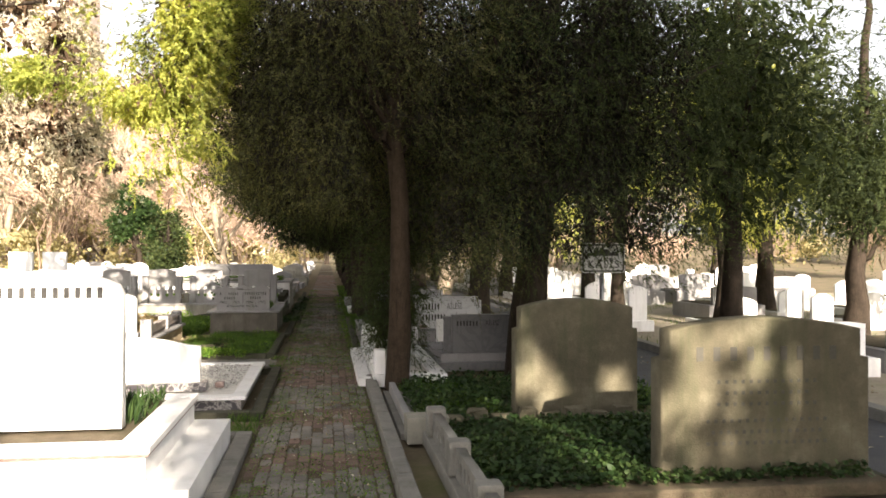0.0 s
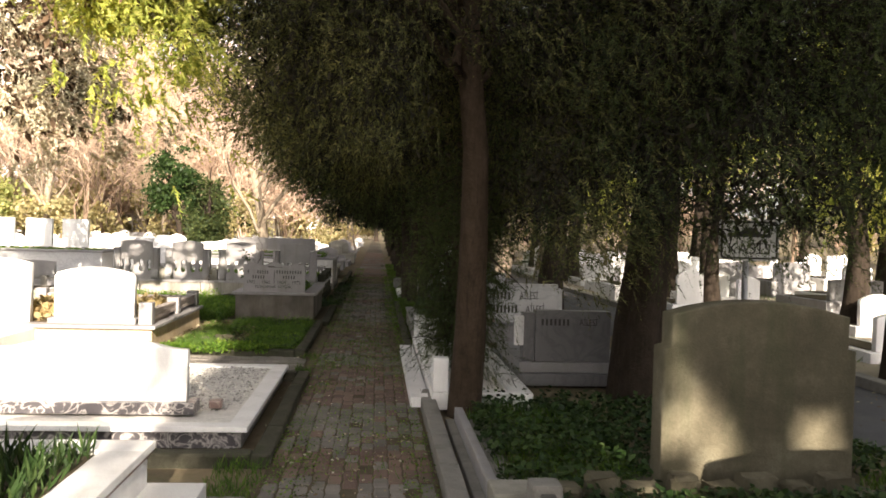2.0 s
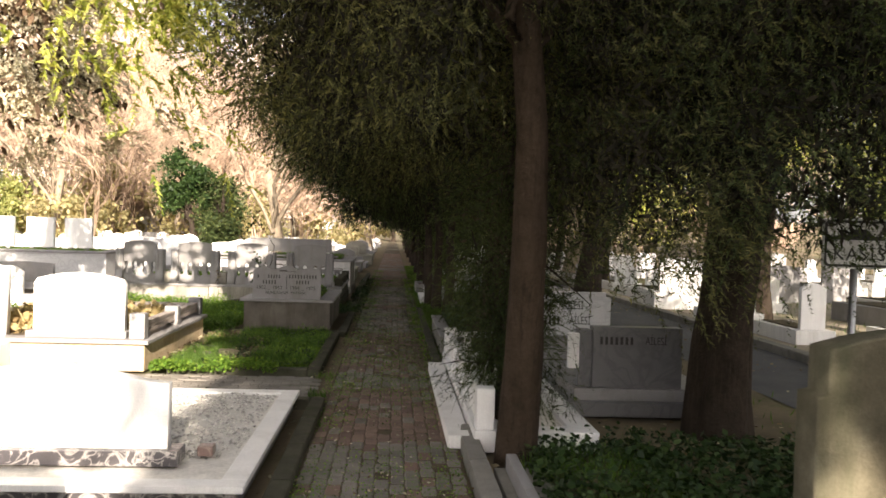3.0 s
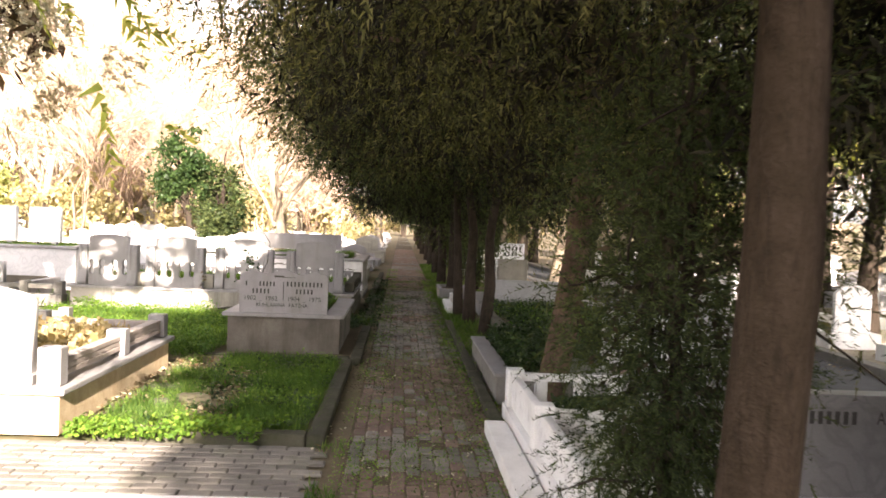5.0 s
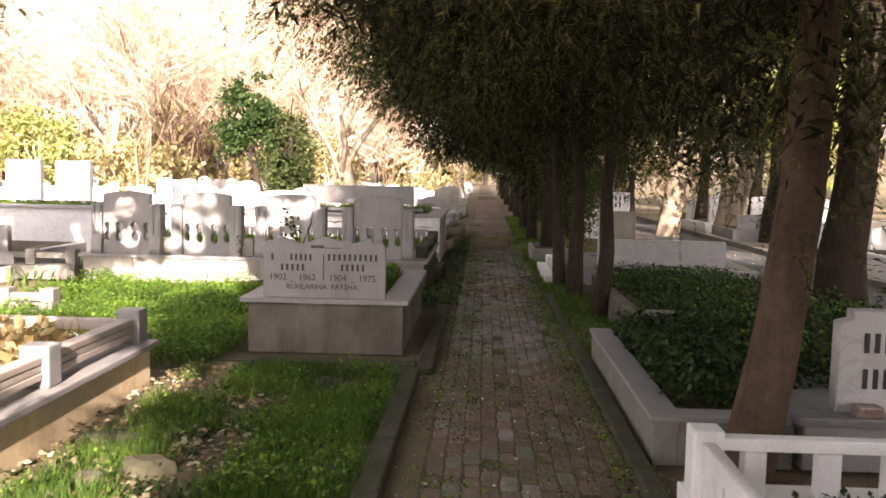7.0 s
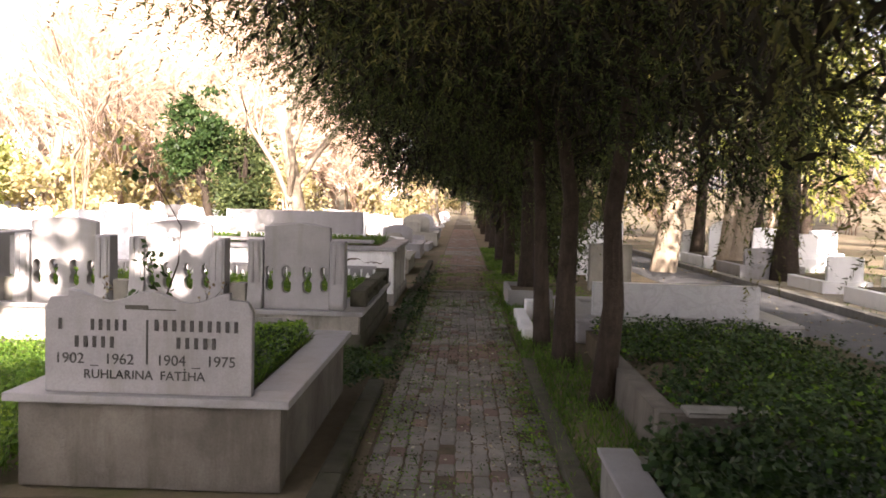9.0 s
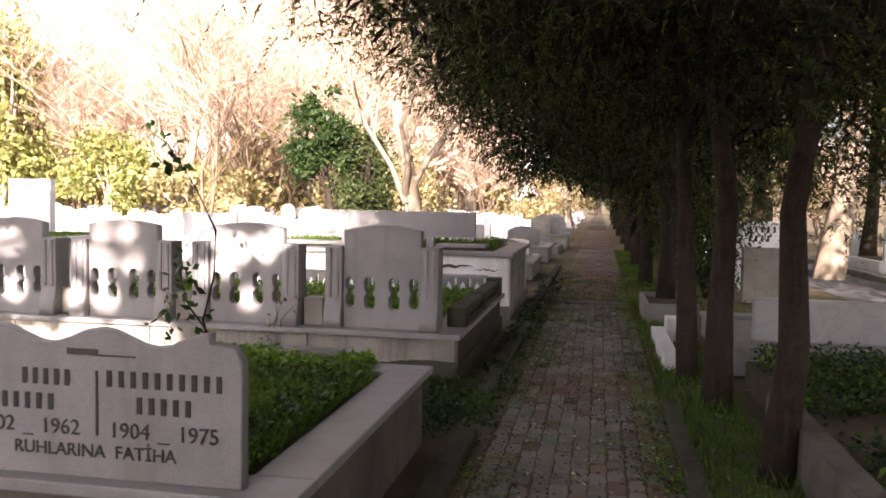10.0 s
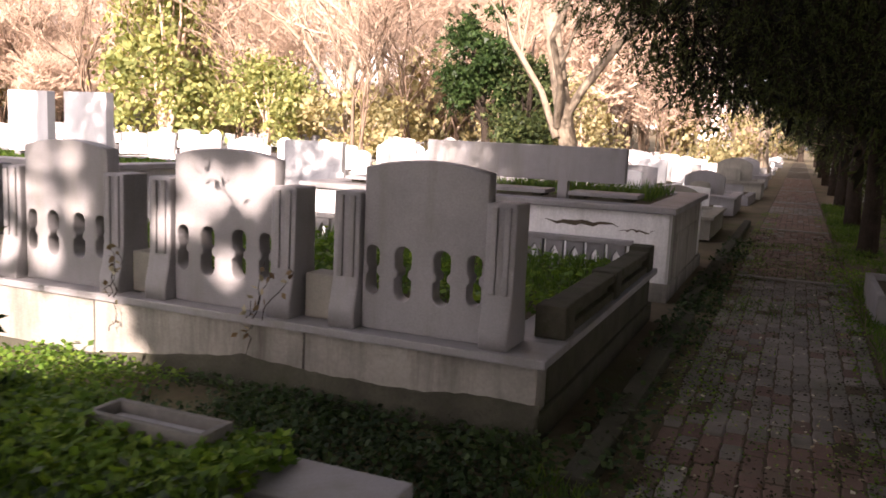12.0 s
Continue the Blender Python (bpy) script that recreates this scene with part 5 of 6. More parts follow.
# beyond the road: old leaning trunks and crowns, every other one coloured as sunlit
BEYOND = [
    ((5.34, 36.4, 0), (6.5, 36.4, 9.5), 0.29, (5.0, 36.5, 6.2), (3.0, 3.0, 2.6), 60, 3.6),
    ((6.98, 36.2, 0), (8.6, 36.1, 10), 0.24, (6.6, 36.0, 6.6), (3.0, 3.0, 2.6), 60, 4.2),
    ((7.5, 34.4, 0), (7.6, 34.4, 10), 0.22, (8.2, 34.6, 5.8), (2.8, 3.0, 3.0), 80, 2.2),
    ((8.8, 28.0, 0), (8.8, 28.2, 9), 0.2, (8.8, 28.2, 5.4), (2.6, 2.6, 2.8), 80, 1.9),
    ((9.3, 20.0, 0), (9.4, 20.2, 8), 0.2, (9.4, 20.2, 4.7), (2.3, 2.3, 2.4), 80, 1.8),
    ((11.2, 18.2, 0), (11.4, 18.0, 8), 0.2, (11.4, 18.2, 3.6), (1.8, 2.0, 1.9), 80, 1.8),
    ((12.5, 24.0, 0), (12.5, 24.0, 9), 0.22, (12.5, 24.0, 3.6), (2.6, 2.6, 1.9), 75, 1.7),
    ((11.5, 33.0, 0), (11.5, 33.0, 9), 0.22, (11.5, 33.0, 5.2), (2.8, 2.8, 2.8), 75, 1.7),
    ((9.5, 42.0, 0), (9.5, 42.0, 9), 0.22, (9.5, 42.0, 4.9), (3.0, 3.0, 3.2), 75, 1.3),
    ((5.2, 44.0, 0), (5.2, 44.0, 9), 0.22, (5.2, 44.0, 4.9), (2.6, 3.0, 3.2), 75, 1.3),
    ((14.0, 16.0, 0), (14.0, 16.0, 9), 0.22, (14.0, 16.0, 3.4), (2.2, 2.2, 1.8), 70, 1.6),
    ((6.9, 15.0, 0), (7.0, 15.0, 7), 0.17, (7.0, 15.0, 4.0), (1.7, 1.7, 2.6), 80, 1.9),
    ((3.6, 38.0, 0), (3.6, 38.0, 9), 0.18, (3.6, 38.0, 5.4), (2.4, 2.6, 2.8), 70, 1.9),
    ((7.0, 52.0, 0), (7.0, 52.0, 9), 0.2, (7.0, 52.0, 4.6), (3.4, 3.0, 3.4), 75, 1.0),
    ((13.5, 48.0, 0), (13.5, 48.0, 9), 0.2, (13.5, 48.0, 4.6), (3.4, 3.0, 3.4), 75, 1.0),
    ((4.0, 58.0, 0), (4.0, 58.0, 9), 0.2, (3.8, 58.0, 4.6), (3.4, 3.0, 3.6), 75, 0.9),
    ((7.3, 40.5, 0), (7.4, 40.5, 9), 0.17, (7.4, 40.5, 5.6), (2.2, 2.2, 2.6), 70, 2.6),
    ((8.3, 24.0, 0), (8.4, 24.0, 9), 0.15, (8.0, 24.0, 5.2), (1.9, 2.0, 2.2), 90, 2.9),
    ((10.4, 29.5, 0), (10.4, 29.5, 9), 0.16, (10.2, 29.5, 5.0), (2.2, 2.0, 2.2), 90, 2.6),
    ((18.0, 38.0, 0), (18.0, 38.0, 9), 0.2, (18.0, 38.0, 4.6), (3.2, 3.0, 3.4), 75, 1.2),
]
for i, (b, tp, r, cc, cr, n, zf) in enumerate(BEYOND):
    conifer("cypress_tree", "old cypress with a pale leaning trunk beyond the road" if i < 2 else "cypress standing among graves beyond the road, foliage coloured for sun and shade", b, tp, r, (cc, cr), n * 3 // 5 if i in (2, 3, 6, 7, 16, 17, 18) else n, 120 + i,
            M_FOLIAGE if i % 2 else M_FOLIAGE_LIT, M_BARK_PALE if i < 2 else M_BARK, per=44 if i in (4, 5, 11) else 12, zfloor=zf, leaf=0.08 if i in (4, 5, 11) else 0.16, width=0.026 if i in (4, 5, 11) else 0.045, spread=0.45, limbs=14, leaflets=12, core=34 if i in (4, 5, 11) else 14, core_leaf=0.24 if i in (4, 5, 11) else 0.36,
            stems=2 if i == 1 else 1, fork=(-0.3, 0.05, 0) if i == 1 else None, flare=1.12 if i < 2 else 1.45)


def bare_tree(name, label, at, height, seed, mat, levels=6, spread=0.5, trunk_r=0.16, forks=2, fine=0.011, side=None):
    """A leafless tree, branching again and again into fine twigs."""
    py = random.Random(seed)
    t = thing(name, label, "tree", at)
    V, F, TV, TF = [], [], [], []

    def grow(p, d, length, r, level):
        if level < 3:
            path = [p]
            for k in (1, 2, 3):
                path.append(p + d * length * k / 3 + Vector((py.gauss(0, 1), py.gauss(0, 1), py.gauss(0, 0.5))) * length * 0.035)
            tube_arrays(path, [r, r * 0.88, r * 0.78, r * 0.66], 7 if level < 1 else 5, V, F, 0.05 if level < 1 else 0, py)
        else:
            q = p + d * length
            n = len(TV)
            a = d.orthogonal().normalized()
            b = d.cross(a)
            rr = max(r, fine)
            if level >= 5:
                TV.extend([tuple(p + a * rr), tuple(p - a * rr), tuple(q + b * rr * 0.5), tuple(q - b * rr * 0.5)])
                TF.extend([(n, n + 1, n + 2), (n + 1, n, n + 3)])
                rr = 0.0
            for c, w in ((p, rr), (q, rr * 0.6)) if rr else ():
                for k in range(3):
                    g = 2.094 * k
                    TV.append(tuple(c + (a * math.cos(g) + b * math.sin(g)) * w))
            if rr:
                TF.extend([(n, n + 1, n + 4, n + 3), (n + 1, n + 2, n + 5, n + 4), (n + 2, n, n + 3, n + 5)])
        if level >= levels:
            return
        for k in range(py.choice((3, 4)) if level < 2 else py.choice((2, 3, 3))):
            nd = (d + Vector((py.gauss(0, spread), py.gauss(0, spread), py.uniform(-0.15, 0.4)))).normalized()
            grow(p + d * length * (1.0 if k == 0 else py.uniform(0.35, 1.0)), nd, length * py.uniform(0.55, 0.85), r * (0.64 if k == 0 else 0.38), level + 1)

    for k in range(forks):
        d = Vector((py.uniform(-0.25, 0.25), py.uniform(-0.15, 0.15), 1)).normalized()
        grow(Vector((k * 0.22 - 0.11 * (forks - 1), 0, -0.05)), d, height * 0.34, trunk_r * (1 if k == 0 else 0.75), 0)
    if side:
        grow(Vector((0, 0, side[0])), Vector(side[1]).normalized(), height * 0.26, trunk_r * 0.5, 1)
    link_mesh("trunk", mesh_from("trunk", V, F, True), mat, t, local=True)
    link_mesh("twig_crown", mesh_from("twig_crown", TV, TF), M_TWIG, t, local=True)
    return t


bt1 = bare_tree("bare_tree", "leafless tree with several pale brown trunks in sun", (-13.1, 45.0, 0), 10.5, 5, M_BARK_BROWN, 6, 0.55, 0.075, 3, 0.013)
bt2 = bare_tree("bare_tree", "leafless tree with a pale sunlit forked trunk", (-3.5, 35.0, 0), 10.5, 9, M_BARK_PALE, 6, 0.42, 0.19, 1, 0.011, (1.6, (0.55, 0.1, 0.8)))
bt3 = bare_tree("bare_tree", "leafless orange-brown tree in the far woods", (-20.0, 52.0, 0), 9.0, 15, M_BARK_BROWN, 6, 0.6, 0.06, 4, 0.013)
rnd = random.Random(3)
for k in range(66):
    x, y = rnd.uniform(-64, -3), rnd.uniform(50, 84)
    if k > 59:
        x, y = rnd.uniform(12, 45), rnd.uniform(45, 70)
    src = (bt1, bt3, bt3, bt2)[k % 4]
    c = copy_thing(src, pose(x, y, ground_height(x, y), 0, 0, rnd.uniform(0, 360)))
    c.scale = (rnd.uniform(0.95, 1.4),) * 3
    tagged(c, "leafless orange-brown tree in the far woods", "tree")


for k in range(14):
    x, y = -24.0 + 1.75 * k + rnd.uniform(-0.6, 0.6), rnd.uniform(56, 68)
    c = copy_thing((bt1, bt2, bt3)[k % 3], pose(x, y, ground_height(x, y), 0, 0, rnd.uniform(0, 360)))
    c.scale = (rnd.uniform(1.4, 1.8),) * 3
    tagged(c, "tall leafless tree with fine pale twigs in the far woods", "tree")


def bush(name, label, at, size, n, seed, mat, leaf=0.12, width=0.08, category="bush", clumps=0, stem_mat=None):
    """A ragged mound of leaves over a few stems."""
    rng, py = np.random.default_rng(seed), random.Random(seed)
    t = thing(name, label, category, at)
    V, F = [], []
    for k in range(7):
        tip = (py.uniform(-0.6, 0.6) * size[0], py.uniform(-0.6, 0.6) * size[1], size[2] * py.uniform(0.5, 0.95))
        tube_arrays(smooth_path((0, 0, -0.03), tip, 0, 4, py, 0.03 * size[2]), [0.02 * size[2] * (1 - 0.2 * j) for j in range(5)], 5, V, F)
    link_mesh("branching_stem", mesh_from("branching_stem", V, F, True), stem_mat or M_TWIG, t, local=True)
    lumps = rng.normal(0, 1, (clumps or max(8, n // 160), 3))
    lumps = unit(lumps) * rng.uniform(0.3, 1.0, (len(lumps), 1)) ** 0.5
    p = lumps[rng.integers(0, len(lumps), n)] + rng.normal(0, 0.2, (n, 3))
    p = p * np.array(size) * np.array([1, 1, 0.5]) + np.array([0, 0, size[2] * 0.52])
    p = p[p[:, 2] > 0.02]
    m = len(p)
    d = unit(rng.normal(0, 1, (m, 3)) + np.array([0, 0, -0.2]))
    s = unit(np.cross(d, rng.normal(0, 1, (m, 3))))
    sz = rng.uniform(0.6, 1.3, m)
    link_mesh("leaves", quads_mesh("leaves", kites(p, d, s, leaf * sz, width * sz)), mat, t, local=True)
    return t


for k, y in enumerate((31.6, 34.4, 37.2, 40.4, 44.0, 48.5, 54.0)):
    bush("juniper_bush", "low dark juniper scrub under the far tree row", (2.25 + 0.15 * (k % 3), y, 0), (0.75, 1.2, 1.9 + 0.3 * (k % 2)), 2600, 300 + k, M_FOLIAGE, 0.09, 0.035, stem_mat=M_BARK)
# one ivy tree in two parts: left coloured dark, right coloured as sunlit
conifer("ivy_clad_tree", "old trunk swallowed by ragged dark ivy among the graves", (-8.3, 45.0, 0), (-9.3, 45.0, 5.2), 0.16, ((-8.9, 45.0, 3.5), (1.15, 0.8, 1.7)), 60, 31, M_IVY, per=46, zfloor=0.5, leaf=0.15,
        width=0.12, spread=0.24, limbs=14, leaflets=4, reach=0.3, core=20, core_leaf=0.2, core_w=0.6, droop=0.3, keep=lambda p: noise.noise(Vector(p) * 1.2) > -0.12)
conifer("ivy_clad_tree", "ivy in a sunlit colour and brown twigs over an old leaning tree", (-7.4, 45.2, 0), (-7.2, 45.2, 4.4), 0.12, ((-7.4, 45.2, 1.9), (1.25, 0.8, 2.3)), 90, 35, M_IVY_SUN, per=40, zfloor=0.3, leaf=0.14,
        width=0.11, spread=0.26, limbs=26, leaflets=4, reach=0.3, core=10, core_leaf=0.2, core_w=0.6, droop=0.3, keep=lambda p: noise.noise(Vector(p) * 1.0) > -0.25)
bush("bush", "yellow-green shrub beside the ivy-clad tree", (-5.7, 45.4, 0), (1.1, 0.8, 3.0), 2600, 37, M_BUSH, 0.15, 0.1)
M_OLIVE = leafy("olive_green_leaves", (0.13, 0.15, 0.055), (0.25, 0.27, 0.1), (0.4, 0.38, 0.17), 0.7, 0.35)
bush("evergreen_tree", "olive-green evergreen tree at the edge of the far woods", (-25.5, 50, 0), (2.6, 2.2, 8.6), 6000, 47, M_OLIVE, 0.3, 0.2, "tree", clumps=24)
bush("evergreen_tree", "small bright green evergreen before the far woods", (-19.5, 49, 0), (1.8, 1.5, 4.2), 3600, 49, M_OLIVE, 0.22, 0.15, "tree", clumps=18)
bb = bush("bush", "yellow-green shrub at the edge of the far woods", (-16, 50, 0), (2.6, 2.0, 3.0), 2000, 41, M_BUSH, 0.25, 0.17)
db = bare_tree("thicket", "brown leafless thicket in front of the far woods", (-24, 54, 0), 4.2, 43, M_BARK_BROWN, 6, 0.75, 0.035, 6, 0.014)
for k in range(60):
    x, y = rnd.uniform(-62, -2), rnd.uniform(52, 72)
    if k > 38:
        x, y = rnd.uniform(3, 50), rnd.uniform(52, 72)
    if k > 53:
        x, y = (k - 57) * 2.6, 134.0 + k % 3
    src = (db, db, bb, db, db, db)[k % 6]
    c = copy_thing(src, pose(x, y, ground_height(x, y) - 0.05, 0, 0, rnd.uniform(0, 360)))
    s = rnd.uniform(0.8, 1.7)
    c.scale = (s, s, s * rnd.uniform(0.8, 1.3))

for x, y, s in ((-50, 60, 2.6), (-31, 62, 2.2), (-18, 63, 2.0)):
    c = copy_thing(bb, pose(x, y, ground_height(x, y) - 0.1, 0, 0, x * 31))
    c.scale = (s * 0.8, s * 0.8, s)
    tagged(c, "olive-green evergreen tree at the edge of the far woods", "tree")

# ---- the crowd of sunlit graves ----
def plain_grave(label, w, h, mat, base_h, arch):
    g = thing("grave", label, "grave", (0, 0, -50), group="sunlit graves")
    part("plinth", box(-w / 2 - 0.15, w / 2 + 0.15, -0.1, 1.9, -0.02, base_h, 0.012), mat, g, local=True)
    part("bed", box(-w / 2, w / 2, 0.2, 1.75, base_h, base_h + 0.02, 0), M_SOIL, g, local=True)
    me = upright(arch_top(w, h, h * arch), 0.11)
    me.transform(Matrix.Translation((0, 0.08, base_h)))
    link_mesh("headstone", me, mat, g, local=True)
    return g


KINDS = [plain_grave("white marble grave with a straight headstone in sun", 0.8, 0.75, M_MARBLE, 0.4, 0.06),
         plain_grave("white marble grave with an arched headstone in sun", 0.7, 0.9, M_MARBLE, 0.3, 0.2),
         plain_grave("pale grey marble grave with a broad headstone in sun", 1.2, 0.6, M_MARBLE_GREY, 0.5, 0.08),
         plain_grave("low white grave with a narrow headstone in sun", 0.5, 0.8, M_MARBLE, 0.25, 0.12)]
spots = []
for j in range(15):
    y = 31.9 + j * 2.15
    for i in range(19):
        x = -2.9 - i * 1.6 + rnd.uniform(-0.4, 0.4) - (3.4 if j == 0 else 0)
        if rnd.random() < 0.16 or abs(x + 8) < 2.0 and 42 < y < 46.5 or abs(x + 3.5) < 0.9 and 33 < y < 36 or abs(x + 13) < 0.9 and 43 < y < 46:
            continue
        if j == 0 and -7.4 < x < -4:
            continue
        spots.append((x, y + rnd.uniform(-0.3, 0.3)))
for x in (-7.2, -9.3, -11.2, -13.4, -6.8, -9.0):
    spots.append((x, 20.5 + (abs(x) * 3.7) % 4.5))
for x in (-12.5, -14.8, -17.0):
    spots += [(x, 24.0 + rnd.random()), (x - 1, 28.5 + rnd.random())]
for j in range(10):
    for i in range(8):
        if rnd.random() < 0.2:
            continue
        spots.append((7.4 + i * 1.75 + rnd.uniform(-0.3, 0.3), 13.5 + j * 3.0 + rnd.uniform(-0.4, 0.4)))
for j in range(18):
    spots.append((3.0 + rnd.uniform(-0.3, 0.3), 34.8 + j * 3.6))
for j in range(24):
    spots.append((-1.4 - 0.3 * (j % 2), 36.0 + j * 3.1))
for x, y in spots:
    c = copy_thing(KINDS[rnd.randrange(4)], pose(x, y, ground_height(x, y) + 0.02, 0, 0, rnd.uniform(-3, 3)))
    s = rnd.uniform(0.75, 1.1)
    c.scale = (s, s, rnd.uniform(0.6, 1.05) * (0.6 if -2 < x < 0 else 1))
for g in KINDS:
    for o in (*g.children_recursive, g):
        bpy.data.objects.remove(o)


# ---- apartment blocks beyond the woods ----
def apartment(label, x, y, w, floors, bays, d=14, mat=None):
    g = thing("apartment_building", label, "building", (x, y, 0))
    h = floors * 3.0 + 4
    part("wall", box(x - w / 2, x + w / 2, y, y + d, -1, h, 0), mat, g)
    part("roof", box(x - w / 2 - 0.5, x + w / 2 + 0.5, y - 0.5, y + d + 0.5, h, h + 0.7, 0.05), M_CONCRETE, g)
    win, bal = bpy.data.meshes.new("window"), bpy.data.meshes.new("balcony")
    b = box(-0.9, 0.9, -0.06, 0.02, -0.75, 0.75, 0)
    b.to_mesh(win)
    b.free()
    win.materials.append(M_GLASS)
    b = joined(box(-1.5, 1.5, -1.2, 0, -0.1, 0.1, 0), box(-1.5, 1.5, -1.2, -1.1, 0.1, 1.0, 0))
    b.to_mesh(bal)
    b.free()
    bal.materials.append(M_PLASTER_B)
    for f in range(3, floors):
        for k in range(bays):
            bx = -w / 2 + w * (k + 0.5) / bays
            o = new("window", win)
            o.parent, o.location = g, (bx, 0, 4.5 + f * 3.0)
            if k % 2 == 0:
                o = new("balcony", bal)
                o.parent, o.location = g, (bx, 0, 3.3 + f * 3.0)
    return g


M_GLASS = flat("window_glass", (0.17, 0.15, 0.15), 0.2)
M_PLASTER_A = surface("pale_facade", (0.8, 0.79, 0.77), 0.04, 0.8, 3, 0.3, bump=0.1)
M_PLASTER_B = surface("grey_balcony", (0.65, 0.64, 0.63), 0.06, 0.8, 3, 0.3, bump=0.1)
M_PLASTER_PINK = surface("pink_facade", (0.5, 0.4, 0.34), 0.05, 0.8, 3, 0.3, bump=0.1)
apartment("pale many-storeyed apartment block beyond the woods", -66, 150, 24, 16, 8, mat=M_PLASTER_A)
apartment("pink apartment tower with balconies beyond the woods", -49, 158, 11, 19, 4, mat=M_PLASTER_PINK)
apartment("pale apartment block with balconies beyond the woods", -124, 150, 28, 14, 8, mat=M_PLASTER_A)
apartment("pale apartment block beyond the far end of the woods", -22, 175, 20, 12, 6, mat=M_PLASTER_A)


# ---- grass, weeds, ivy and litter ----
def in_rects(rng, rects, n):
    area = np.array([(x1 - x0) * (y1 - y0) for x0, x1, y0, y1, _ in rects])
    idx = rng.choice(len(rects), n, p=area / area.sum())
    r = np.array([q[:4] for q in rects], float)[idx]
    z = np.array([q[4] for q in rects], float)[idx]
    u = rng.random((n, 2))
    return np.stack([r[:, 0] + (r[:, 1] - r[:, 0]) * u[:, 0], r[:, 2] + (r[:, 3] - r[:, 2]) * u[:, 1], z], 1)


def patchy(p, rng, scale, cut):
    """Keeps points where a wandering density allows."""
    k = np.array([noise.noise(Vector((a * scale, b * scale, 7.0))) for a, b, _ in p])
    return p[k + rng.normal(0, 0.12, len(p)) > cut]


def blades(label, rects, n, h, w, seed, cut=-0.6, scale=1.2, mat=None, name="grass", lean=0.45):
    rng = np.random.default_rng(seed)
    p = patchy(in_rects(rng, rects, n), rng, scale, cut)
    m = len(p)
    d = unit(np.concatenate([rng.normal(0, lean, (m, 2)), np.ones((m, 1))], 1))
    s = unit(np.cross(d, rng.normal(0, 1, (m, 3))))
    sz = rng.uniform(0.45, 1.3, m)
    ob = link_mesh(name, quads_mesh(name, kites(p, d, s, h * sz, np.full(m, w) * sz, 0.35)), mat or M_GRASS)
    return tagged(ob, label, "grass", kind="stuff")


def leaves(label, rects, n, size, seed, height=0.1, cut=-0.6, scale=1.5, mat=None, name="weeds", tilt=0.55, mound=0.0):
    rng = np.random.default_rng(seed)
    p = patchy(in_rects(rng, rects, n), rng, scale, cut)
    m = len(p)
    hump = np.array([0.5 + 0.5 * noise.noise(Vector((a * 2.6, b * 2.6, 3))) for a, b, _ in p])
    p[:, 2] += height * rng.random(m) ** 0.7 * (0.4 + hump) + mound * hump
    ang = rng.uniform(0, 6.283, m)
    d = unit(np.stack([np.cos(ang), np.sin(ang), rng.normal(0, tilt, m)], 1))
    s = unit(np.cross(d, np.stack([rng.normal(0, tilt, m), rng.normal(0, tilt, m), np.ones(m)], 1)))
    sz = rng.uniform(0.5, 1.3, m)
    ob = link_mesh(name, quads_mesh(name, kites(p, d, s, size * sz, size * 0.75 * sz, 0.5)), mat or M_WEED)
    return tagged(ob, label, "plants", kind="stuff")


LAWN = (-2.0, -0.44, 16.32, 19.6, -0.02)
sheet("soil_mound", -2.15, -0.43, 16.3, 20.1, 24, 48, lambda x, y: 0.02 + 0.05 * max(0, noise.noise(Vector((x * 1.6, y * 1.6, 5)))), M_SOIL, "damp brown soil under the grass plot", "soil", "structure")
blades("lush green grass on the unmarked plot", [LAWN], 46000, 0.16, 0.006, 1, -0.08, 1.9)
leaves("broad green weeds among the grass of the plot", [LAWN, (-1.2, -0.44, 16.6, 19.6, 0.02)], 7000, 0.026, 2, 0.1, 0.05, 1.9, None, "weeds", 0.7, 0.08)
leaves("brown leaves lying on the grass plot", [(-2.2, -1.1, 16.3, 19.6, 0.04)], 2600, 0.045, 33, 0.03, -0.2, 0.8, M_LITTER, "leaf_litter", 0.35)
leaves("clump of tall bright weeds between the tombs", [(-5.0, -1.95, 19.6, 22.6, 0.0), (-5.0, -2.7, 22.6, 23.9, 0.0)], 34000, 0.036, 3, 0.24, -0.25, 0.7)
blades("long grass between the tombs", [(-5.0, -1.95, 19.6, 22.9, 0.0)], 12000, 0.24, 0.008, 4, -0.2)
# same weeds twice: dark leaf colour for the shaded part, bright for the sunlit
leaves("low weeds in front of the family plot, coloured dark as shaded", [(-2.5, -0.45, 23.72, 24.27, 0.0), (-2.5, -0.4, 22.72, 23.72, 0.0)], 13000, 0.036, 5, 0.08, -0.4, 1.5, M_IVY)
leaves("low weeds at the foot of the family plot, coloured bright as sunlit", [(-5.0, -2.5, 22.8, 24.25, 0.0)], 11000, 0.034, 6, 0.08, -0.2, 1.5)
blades("grass growing on the grey tomb", [(-1.66, -0.72, 20.5, 22.3, 0.45)], 7500, 0.13, 0.007, 6, -0.4)
leaves("weeds growing on the grey tomb", [(-1.66, -0.72, 20.5, 22.3, 0.45)], 9000, 0.03, 7, 0.1, -0.4, 1.5, None, "weeds", 0.8)
leaves("dark broad weeds growing on the grey tomb", [(-1.66, -0.72, 20.5, 22.3, 0.47)], 5500, 0.036, 50, 0.1, -0.1, 2.2, M_IVY, "weeds", 0.7)
leaves("dark broad weeds among the grass of the plot", [LAWN], 6000, 0.045, 51, 0.13, 0.0, 2.4, M_IVY, "weeds", 0.7)
